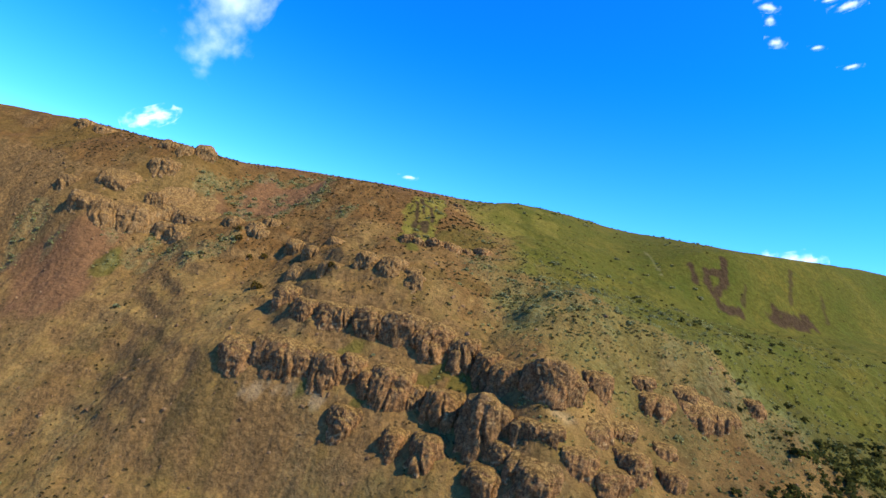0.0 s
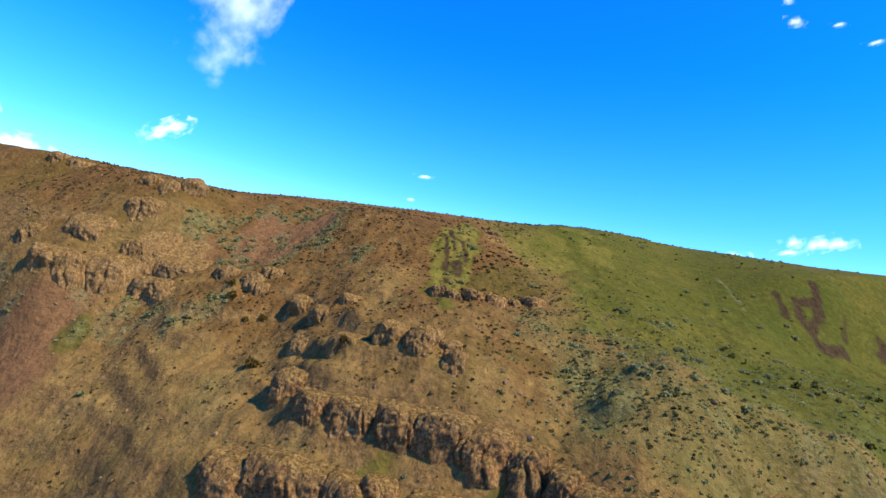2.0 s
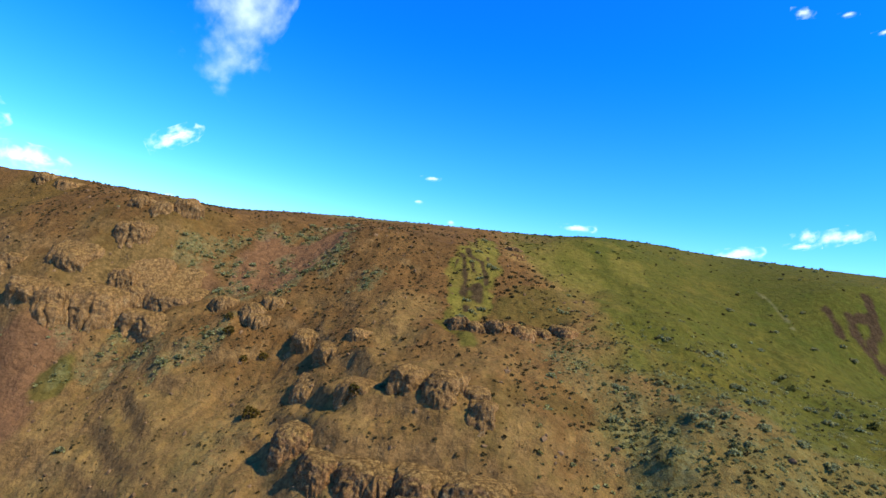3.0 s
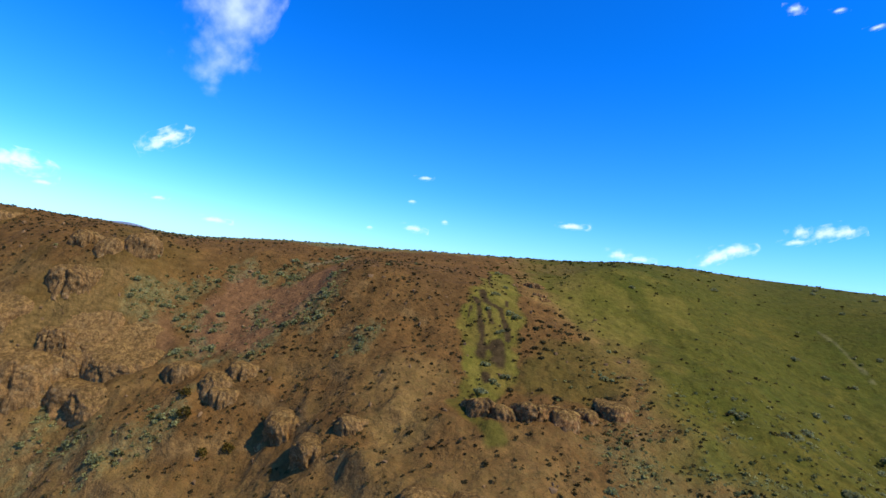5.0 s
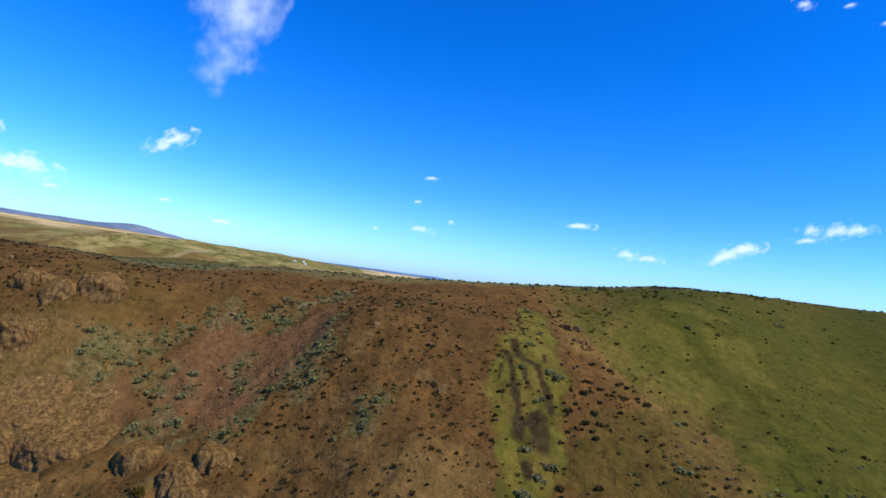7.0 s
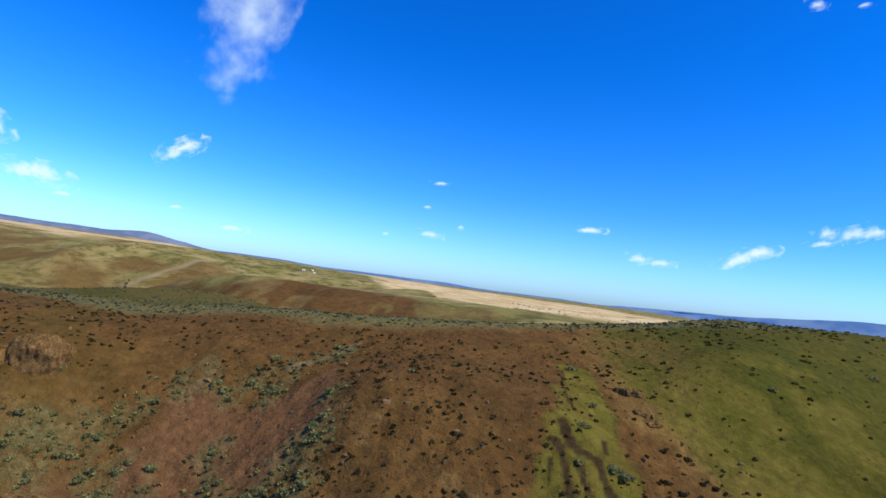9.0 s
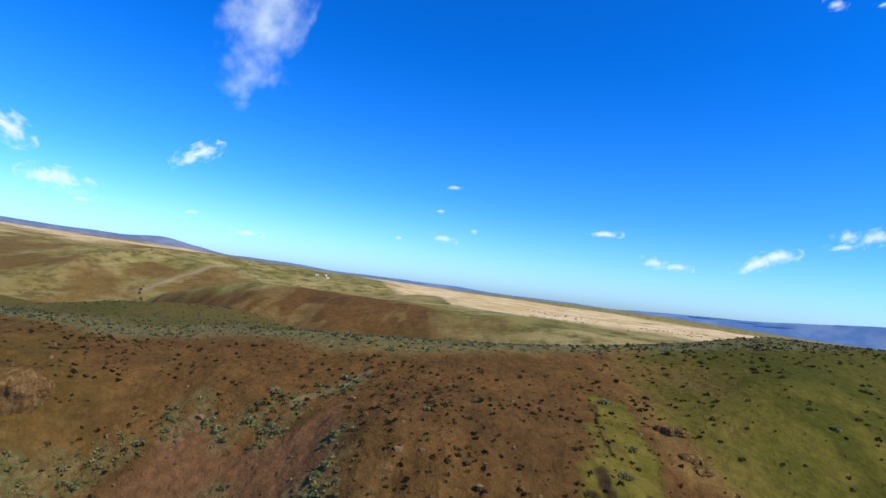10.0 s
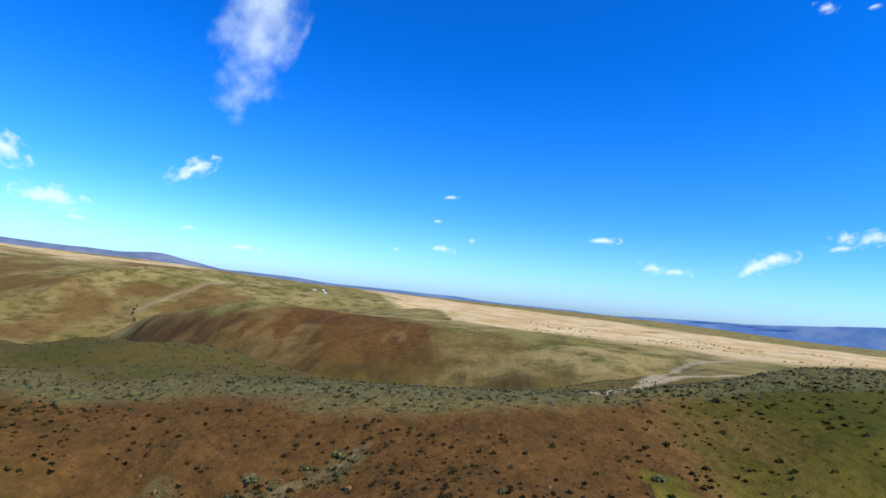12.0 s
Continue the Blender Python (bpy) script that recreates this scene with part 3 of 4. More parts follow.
def cover(x, y, z, slope):
    """What grows or lies on the ground, kind by kind, from 0 to 1."""
    r = np.hypot(x + 28, y - 109)
    az = np.degrees(np.arctan2(x + 28, y - 109))
    near = ease(330, 230, r)
    brow = hermite([s[0] for s in TOP_EDGE], [s[1] for s in TOP_EDGE], np.clip(x, -150, 150))
    over = y - brow + 3 * fbm(x, y, 14, 3, 41)
    edge = hermite([s[0] for s in GRASS_EDGE], [s[1] for s in GRASS_EDGE], np.clip(y, 60, 260))
    inside = x - edge + 4.6 * fbm(x, y, 9, 5, 42, 0.6)
    green = ease(-4.0, 4.5, inside) * ease(14, 3, over) * ease(80, 92, y)
    green = green * (1 - 0.45 * ease(14, 3, inside) * ease(-0.25, 0.5, fbm(x, y, 8, 4, 91)) * ease(110, 130, y))
    wedge = area(x, y, BROWN_WEDGE, 1.2, 1.6, 4, 70)
    green = green * (1 - 0.9 * wedge)
    green = np.maximum(green, 0.48 * area(x, y, OLIVE_PATCH, 1.5, 1.6, 5, 72))
    turf = 0.9 * area(x, y, GULLY, 0.7, 0.9, 3, 43) * (0.6 + 0.4 * ease(-0.4, 0.3, fbm(x, y, 3, 3, 44)))
    turf = np.maximum(turf, 0.6 * blob(x, y, 10, 165, 14, 12, 20, 0.8, 9, 95) * ease(-1, 4, inside))
    green = np.maximum(green, turf)
    green = np.maximum(green, 0.75 * streak(x, y, [(-11, 131), (-12.5, 125), (-8, 119)], 1.6))
    for cx, cy, rx, ry in ((-75, 124, 3.0, 2.4), (-13, 94.2, 3, 1.0), (1.5, 91.2, 4, 1.2), (6, 90, 2.5, 1.5), (-18, 90.2, 2, 1), (-9.5, 87.6, 1.5, 1), (4, 85.5, 1.5, 1.5)):
        green = np.maximum(green, 0.7 * blob(x, y, cx, cy, rx, ry, 20, 0.4, 2.5, 45))
    lawn = 0.9 * ease(11, 19, over) * ease(-36, -58, x) * near * (0.8 + 0.2 * ease(-0.3, 0.4, fbm(x, y, 18, 3, 46)))
    green = np.maximum(green, lawn)
    green = np.maximum(green, 0.55 * ease(0, 6, over) * near)
    rust = ease(6, -2, over) * ease(104, 124, y + 4 * fbm(x, y, 12, 3, 47) + 0.3 * np.minimum(x + 25, 0)) * ease(3, -8, inside) * ease(-0.95, 0.25, fbm(x, y, 10, 4, 48) + 0.30)
    rust = np.maximum(rust, 0.92 * ease(126, 140, y) * ease(6, -2, over) * ease(3, -8, inside))
    rust = np.maximum(rust, 0.8 * blob(x, y, 4, 108, 9, 6, 0, 0.5, 5, 49))
    rust = np.maximum(rust, 0.45 * ease(0.25, 0.7, fbm(x, y, 13, 4, 60)) * ease(10, -4, inside) * ease(4, -2, over))
    green = np.maximum(green, 0.24 * ease(-0.2, 0.4, fbm(x, y, 14, 3, 96)) * ease(-58, -70, x) * ease(116, 124, y) * ease(4, -2, over))
    brushy = area(x, y, [(8, 118), (14, 116), (23, 111), (30, 107), (40, 104), (54, 100), (64, 99), (56, 92), (44, 88), (34, 86), (24, 90), (14, 96), (8, 106)], 2.5, 3.0, 7, 83)
    green = np.maximum(green, brushy * (0.30 + 0.25 * ease(-0.4, 0.4, fbm(x, y, 5, 3, 84))))
    scree = np.maximum(area(x, y, RED_SCREE, 1.2, 1.8, 5, 51), area(x, y, WEST_SCREE, 2.0, 2.5, 6, 52))
    scree = np.maximum(scree, 0.8 * area(x, y, LOW_SCREE, 1.5, 2.0, 5, 53))
    dim = ease(-0.1, 0.6, fbm(x, y, 7, 3, 54))
    sage = 0.85 * ease(-1.0, 5.0, over) * near * (0.75 + 0.25 * dim) * (1 - 0.9 * lawn) * (1 - 0.6 * ease(18, 34, over + 12 * fbm(x, y, 25, 3, 55)))
    sage = np.maximum(sage, 0.5 * brushy * (0.4 + 0.6 * dim))
    sage = np.maximum(sage, 0.45 * ease(-14, -1, inside) * ease(16, 3, inside) * ease(132, 116, y) * ease(84, 96, y) * (0.3 + 0.7 * dim))
    for pts, half in (([(-52, 137), (-45, 139), (-40.5, 145), (-37.5, 149), (-36.5, 155)], 1.2), ([(-67, 146), (-61, 152), (-57.5, 157), (-56, 161)], 1.2), ([(-51, 157), (-48.5, 160), (-45.5, 158)], 1.0), ([(-45, 162), (-41, 165), (-39, 169)], 0.7), ([(-72, 125), (-63, 127), (-54, 125), (-50, 129)], 2.0), ([(-30, 136), (-27, 140)], 1.0), ([(-58, 146), (-54, 141)], 1.0)):
        sage = np.maximum(sage, 0.55 * streak(x, y, pts, half, 0.9, 3.5) * ease(-0.5, 0.5, fbm(x, y, 3, 3, 67)))
    reach = 9.0 + 0 * x
    for cx, cy in CLUSTERS:
        reach = np.minimum(reach, np.hypot(x - cx, y - cy))
    sage = np.maximum(sage, 0.38 * ease(1.12, 0.82, reach / 1.6 + 0.5 * fbm(x, y, 2.0, 3, 75)))
    mottled = ease(0.15, 0.7, fbm(x, y, 8, 4, 68)) * ease(124, 110, y) * ease(58, 66, y)
    sage = np.maximum(sage, 0.16 * mottled)
    green = np.maximum(green, 0.22 * ease(0.2, 0.8, fbm(x, y, 6, 4, 69)) * ease(118, 106, y))
    scar_shade = 0 * x
    for k, pts in enumerate(GULLY_SCARS):
        scar_shade = np.maximum(scar_shade, 0.95 * streak(x, y, pts, SCAR_HALF[k] * 1.15, 0.35, 1.4, 56))
    scar_shade = np.maximum(scar_shade, 0.18 * area(x, y, DARK_TURF, 2.5, 2.5, 6, 57))
    for pts, half in FACE_SCARS:
        scar_shade = np.maximum(scar_shade, (1.0 if half > 0.7 else 0.7) * streak(x, y, pts, half, 0.5, 2.2, 58))
    steep = ease(0.95, 1.5, slope + 0.3 * fbm(x, y, 4, 3, 61))
    # lower east ground darkened: damp soil and painted shade in one patch
    scar_shade = np.maximum(scar_shade, 0.45 * area(x, y, [(18, 70), (24, 79), (34, 86), (46, 95), (58, 99), (75, 104), (95, 108), (110, 96), (90, 70), (60, 60), (30, 60)], 4.0, 5.0, 12, 59) * (0.5 + 0.5 * ease(-0.4, 0.4, fbm(x, y, 5, 3, 82))))
    rock = steep * near * (1 - scree)
    low = np.interp(az, [-60, -14, -11, -6.6, -4.8, -4, 1.5, 10, 17, 22, 27, 33, 60], [9e3, 2400, 1030, 780, 600, 431, 383, 407, 400, 365, 400, 560, 600])
    high = np.interp(az, [-60, -14, -8, 7, 14, 33, 60], [9e3, 3800, 2300, 1500, 1150, 1250, 1200])
    rr = r * (1 + 0.10 * fbm(x, y, 240, 4, 62))
    gold = ease(low * 0.94, low * 1.08, rr) * ease(high * 1.15, high * 0.9, rr) * ease(-16, -9, az)
    strip = np.interp(az, [-14, -4, 1.4, 7, 15, 22, 40], [1500, 660, 770, 690, 900, 1060, 1200])
    gold = gold * (1 - 0.75 * ease(0.07, 0.03, np.abs(rr / strip - 1)) * ease(-0.3, 0.3, fbm(x, y, 160, 3, 85) + 0.2))
    gold = np.maximum(gold, 0.9 * ease(-26, -31, az) * ease(1500, 1900, rr) * ease(3600, 3000, rr) * ease(-0.5, 0.1, fbm(x, y, 300, 3, 63)))
    gold = gold * (1 - ease(0.35, 0.8, slope))
    for cx, cy, rx in ((-26, 90.4, 2.5), (-22.5, 90.3, 3.0), (-15.5, 88.5, 1.6), (10.5, 83.9, 1.2), (20.5, 80.1, 1.8), (37.5, 82.6, 1.3)):
        gold = np.maximum(gold, 0.15 * blob(x, y, cx, cy, rx, 0.6, -5, 0.6, 2, 76))
    pale = 0.14 * streak(x, y, [(-45, 162), (-41.5, 164.7), (-40, 167), (-38.5, 171)], 0.45, 0.9, 2)
    pale = np.maximum(pale, 0.11 * streak(x, y, [(57.5, 172), (58, 166), (58.3, 157)], 0.35, 0.6, 2))
    pale = np.maximum(pale, 0.04 * sage * ease(0.0, 0.5, over))
    # sunlit lip beyond the crest, its brightness painted on as a pale streak
    pale = np.maximum(pale, 0.9 * streak(x, y, [(-10, 195), (-6, 205), (21, 288), (40, 318), (71, 347)], 2.2, 0.4, 8))
    pale = np.maximum(pale, 0.9 * streak(x, y, [(21, 288), (64, 396), (99, 426)], 2.6, 0.4, 8))
    pale = np.maximum(pale, 0.15 * ease(10, 28, over) * ease(14, 24, az) * ease(150, 210, r) * ease(640, 400, rr) * ease(-0.7, 0.1, fbm(x, y, 40, 3, 64)))
    pale = np.maximum(pale, 0.5 * streak(x, y, [(-500, 815), (-497, 887), (-482, 1023)], 5.0, 0.4, 20))
    far_grass = ease(200, 300, r) * ease(150, 190, y)
    cut = np.maximum(valley_cut(x, y, VALLEY), 0.7 * valley_cut(x, y, FAR_VALLEY))
    red_bank = 0.3 * ease(5, 15, cut + 9 * fbm(x, y, 50, 4, 65)) * ease(0.08, 0.2, slope + 0.06 * fbm(x, y, 24, 3, 73)) * far_grass
    bank_foot = np.interp(x, [-330, -230, -150, -93, -43, 10], [545, 430, 370, 350, 345, 365])
    bank_top = np.interp(x, [-330, -226, -181, -154, -102, -54, -18, 8, 20], [580, 485, 478, 500, 536, 478, 436, 392, 365])
    bank = ease(-20, 5, y - bank_foot) * ease(14, -14, y - bank_top + 22 * fbm(x, y, 40, 4, 77)) * ease(-340, -300, x) * ease(25, 5, x)
    foot_strip = ease(45, 8, y - bank_foot + 14 * fbm(x, y, 20, 3, 86))
    red_bank = np.maximum(red_bank, bank * np.maximum(0.85 * foot_strip, 0.42 + 0.35 * ease(-20, -110, x) + 0.4 * ease(-0.1, 0.35, fbm(x * 2.2, y * 0.6, 30, 4, 78)) * ease(30, -80, x)))
    far_grass = far_grass * (1 - red_bank)
    rust = np.maximum(rust, 0.9 * red_bank)
    red_hills = ease(0.12, 0.4, fbm(x, y, 170, 4, 66)) * ease(400, 600, r) * ease(-8, -20, az)
    red_hills = np.maximum(red_hills, np.maximum(blob(x, y, -540, 905, 60, 28, -20, 0.5, 40, 92), blob(x, y, -440, 890, 48, 75, 20, 0.5, 40, 93)))
    far_grass = far_grass * (1 - 0.7 * red_hills)
    rust = np.maximum(rust, 0.6 * red_hills)
    scar_shade = np.maximum(scar_shade, 0.36 * red_bank * ease(-0.1, 0.5, fbm(x * 2.0, y * 0.7, 18, 4, 74)))
    rust = np.maximum(rust, 0.5 * area(x, y, [(-640, 750), (-581, 815), (-530, 754), (-560, 690)], 20, 20, 50, 87))
    return [np.clip(v, 0, 1) for v in (green, rust, scree, sage, gold, pale, rock, far_grass, scar_shade, turf)]


gx = graded(-4700, -118, 100, 4700, 0.55, 1.022, 1.022)
gx = np.unique(np.round(np.r_[gx[(gx < -66) | (gx > 8)], np.arange(-66, 8.1, 0.32)], 4))
gy = graded(-900, 62, 185, 4700, 0.5, 1.05, 1.016)
gy = np.unique(np.round(np.r_[gy[(gy < 132) | (gy > 178)], np.arange(132, 178.1, 0.32)], 4))
GX, GY = np.meshgrid(gx, gy)
GZ = height(GX, GY)
dzy, dzx = np.gradient(GZ, gy, gx)
ground = new("ground", grid_mesh("ground", GX, GY, GZ))
tagged(ground, "steep rust-brown hillside with green grass and open plateau", "ground", kind="structure")
ground.data.materials.append(EARTH)
kinds = cover(GX, GY, GZ, np.hypot(dzx, dzy))
kinds += [0 * GX, 0 * GX]
for k, name in enumerate(("cover_a", "cover_b", "cover_c", "cover_d")):
    at = ground.data.color_attributes.new(name, "FLOAT_COLOR", "POINT")
    at.data.foreach_set("color", np.stack([*kinds[3 * k : 3 * k + 3], np.ones_like(GX)], -1).astype(np.float32).ravel())


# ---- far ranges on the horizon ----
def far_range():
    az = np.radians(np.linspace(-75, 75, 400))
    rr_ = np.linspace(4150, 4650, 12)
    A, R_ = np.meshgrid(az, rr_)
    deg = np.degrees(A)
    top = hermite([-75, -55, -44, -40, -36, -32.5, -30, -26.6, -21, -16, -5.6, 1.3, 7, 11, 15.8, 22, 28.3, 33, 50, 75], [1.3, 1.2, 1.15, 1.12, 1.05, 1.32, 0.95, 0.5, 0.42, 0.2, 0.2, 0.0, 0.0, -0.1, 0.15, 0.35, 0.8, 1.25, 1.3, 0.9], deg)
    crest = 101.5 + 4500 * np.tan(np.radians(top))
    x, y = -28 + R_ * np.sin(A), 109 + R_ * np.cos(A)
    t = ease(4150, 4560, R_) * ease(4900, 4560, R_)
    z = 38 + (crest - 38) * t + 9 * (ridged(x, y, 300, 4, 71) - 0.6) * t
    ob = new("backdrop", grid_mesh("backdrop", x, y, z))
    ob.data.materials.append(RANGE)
    return tagged(ob, "blue mountain ranges along the horizon, haze painted into their colour", "mountains", kind="structure")


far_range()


# ---- clouds: azimuth, elevation, width, height, turn ----
CLOUDS_WEST = [(-26.3, 25.0, 106, 270, 12), (-30.4, 9.5, 80, 30, -32), (-40.8, 5.1, 90, 34, 4), (-44.7, 8.5, 80, 40, 29), (-39.0, 3.7, 34, 9, -3), (-30.3, 4.1, 32, 8, -6), (-25.4, 2.9, 54, 11, -3), (-6.8, 7.7, 22, 8, -5), (-5.8, 10.2, 34, 9, -8), (-6.3, 5.0, 48, 14, 0), (-3.2, 6.1, 18, 10, -8), (-10.7, 4.5, 18, 8, -8)]
CLOUDS_EAST = [(14.3, 4.9, 44, 20, -3), (16.3, 4.7, 48, 14, -4), (22.7, 5.5, 64, 22, -30), (24.4, 6.4, 62, 20, -14), (29.3, 8.4, 32, 20, -28), (29.0, 7.5, 44, 11, -12), (31.1, 8.4, 52, 24, -18), (32.5, 8.6, 44, 18, -16), (27.2, 26.8, 28, 15, 2), (30.6, 26.3, 22, 8, -8), (26.0, 29.6, 34, 14, 8), (26.4, 28.6, 18, 14, 0), (32.4, 29.3, 40, 13, -19), (31.0, 29.9, 30, 8, -12), (33.4, 24.7, 28, 8, -14), (9.5, 7.2, 60, 12, -4)]


def cloud(az, el, w, h, turn):
    """A bank of vapour, thick in its middle and frayed at its rim."""
    a, e, far = radians(az), radians(el), 4600.0
    s = far / 996 * (1.45 if w > 100 else 1.2)
    u, v = np.meshgrid(np.linspace(-1, 1, 28), np.linspace(-1, 1, 20))
    d = np.hypot(u, v)
    depth = -0.25 * w * s * np.sqrt(np.clip(1 - d * d, 0, 1)) * (1 + 0.4 * fbm(u * 3, v * 3, 1.0, 3, int(w)))
    me = grid_mesh("cloud", u * w * s / 2, v * h * s / 2, -depth)
    t = me.attributes.new("thickness", "FLOAT", "POINT")
    t.data.foreach_set("value", (np.clip(1 - d, 0, 1) * (0.8 if w > 100 else 1.0 if w > 55 else 0.82)).astype(np.float32).ravel())
    me.materials.append(WISP if w > 100 else VAPOUR)
    ob = new("cloud", me)
    eye = Vector((-16, 62, 88))
    at = eye + far * Vector((math.sin(a) * math.cos(e), math.cos(a) * math.cos(e), math.sin(e)))
    ob.matrix_world = look(at, at + (at - eye)) @ pose(0, 0, 0, 0, 0, -turn)
    big = w > 100
    return tagged(ob, "tall wispy white cloud high in the sky" if big else "small white fair-weather cloud in blue sky", "cloud", "clouds", "structure")


for c in CLOUDS_WEST + CLOUDS_EAST:
    cloud(*c)


# ---- rock outcrops: x, y, width, height ----
LOWER_ROCKS = [(-31.5, 93.3, 7.6, 5.5), (-24.2, 91.3, 9.7, 5.8), (-20.1, 91.8, 4.8, 3.4), (-15.9, 89.3, 5.6, 6.3), (-12.2, 90.2, 4.2, 4.7), (-9.0, 88.1, 3.2, 4.5), (-5.2, 86.7, 6.7, 6.4), (-4.0, 90.0, 2.0, 1.5), (-1.9, 87.4, 4.5, 3.8), (2.9, 84.5, 6.1, 5.7), (8.1, 79.8, 7.1, 9.2), (10.6, 84.5, 3.0, 2.3), (-10.9, 85.1, 4.9, 3.8), (-2.6, 81.5, 3.4, 4.3), (1.3, 79.3, 5.0, 5.0), (13.5, 75.4, 2.1, 1.6), (14.6, 77.8, 3.7, 3.3), (17.7, 76.3, 4.0, 2.8), (11.7, 78.0, 3.3, 2.5), (9.4, 75.1, 4.8, 4.0), (16.1, 72.6, 5.5, 3.5)]
MAIN_ROCKS = [(-29.3, 103.6, 4.3, 4.9), (-24.2, 99.0, 5.1, 4.3), (-18.9, 97.6, 6.0, 4.0), (-16.0, 97.3, 3.0, 3.0), (-11.5, 95.5, 6.8, 5.6), (-5.6, 94.5, 8.6, 5.9), (-0.1, 93.3, 6.6, 5.7), (5.2, 91.8, 5.1, 5.6), (8.7, 89.2, 3.6, 6.8), (11.9, 86.2, 6.2, 5.3), (16.9, 81.7, 7.6, 6.4), (21.1, 81.9, 5.2, 4.3), (26.1, 86.2, 4.6, 3.6), (34.7, 91.7, 4.0, 2.4), (36.7, 89.3, 5.9, 3.4), (42.0, 92.2, 4.1, 2.6)]
EAST_ROCKS = [(22.5, 75.3, 5.3, 3.4), (31.1, 78.2, 4.8, 4.3), (27.3, 74.9, 6.6, 3.7), (37.0, 79.2, 4.1, 2.9), (25.6, 80.7, 5.2, 2.2), (44.2, 90.7, 6.1, 2.9), (49.0, 91.6, 5.3, 2.7), (30.5, 83.5, 4.5, 2.2), (36.9, 84.3, 3.8, 2.3), (56.2, 97.0, 3.4, 2.9)]
UPPER_ROCKS = [(-36.0, 125.6, 5.8, 5.3), (-30.4, 119.5, 5.3, 5.2), (-22.6, 107.3, 6.8, 3.4), (-16.8, 106.1, 5.2, 5.5), (-11.4, 104.7, 5.7, 5.7), (-5.3, 102.7, 4.4, 3.9), (-6.3, 106.0, 3.6, 2.2), (-45.2, 130.7, 4.4, 2.7), (-31.0, 115.1, 5.2, 2.1)]
WEST_ROCKS = [(-81.6, 129.3, 7.0, 6.6), (-87.5, 129.8, 6.9, 5.6), (-74.9, 131.0, 10.1, 7.3), (-65.8, 130.9, 10.8, 5.9), (-63.3, 135.6, 10.4, 3.7), (-84.5, 135.0, 8.8, 4.3), (-95.5, 135.5, 4.8, 4.8), (-78.3, 141.3, 4.3, 3.3), (-112.8, 160.1, 5.6, 4.3), (-105.8, 159.4, 5.4, 3.5)]
CREST_ROCKS = [(-70.1, 149.4, 5.3, 6.3), (-75.2, 147.0, 5.0, 3.6), (-80.5, 147.5, 4.8, 4.1), (-76.6, 141.5, 6.6, 5.2), (-73.6, 136.1, 4.8, 5.3), (-70.3, 137.6, 8.5, 2.8), (-71.3, 135.6, 5.2, 3.8)]
SPUR_ROCKS = [(-65.8, 137.4, 10.7, 3.3), (-53.7, 134.6, 4.7, 3.5), (-47.2, 132.2, 5.1, 3.5), (-63.7, 130.5, 5.8, 3.2), (-44.6, 133.5, 3.5, 2.8), (-26.0, 121.3, 3.2, 2.5)]
RIM_ROCKS = [(-10.0, 122.9, 4.1, 3.0), (-7.5, 122.7, 3.5, 2.4), (-4.3, 122.7, 4.7, 3.0), (-0.5, 123.2, 5.5, 3.4), (6.5, 127.4, 5.0, 2.3), (3.3, 126.7, 3.1, 1.9)]
SLAB_ROCKS = [(-0.4, 166.2, 3.4, 2.1), (0.2, 161.2, 2.3, 1.2), (0.9, 159.6, 2.3, 1.1)]


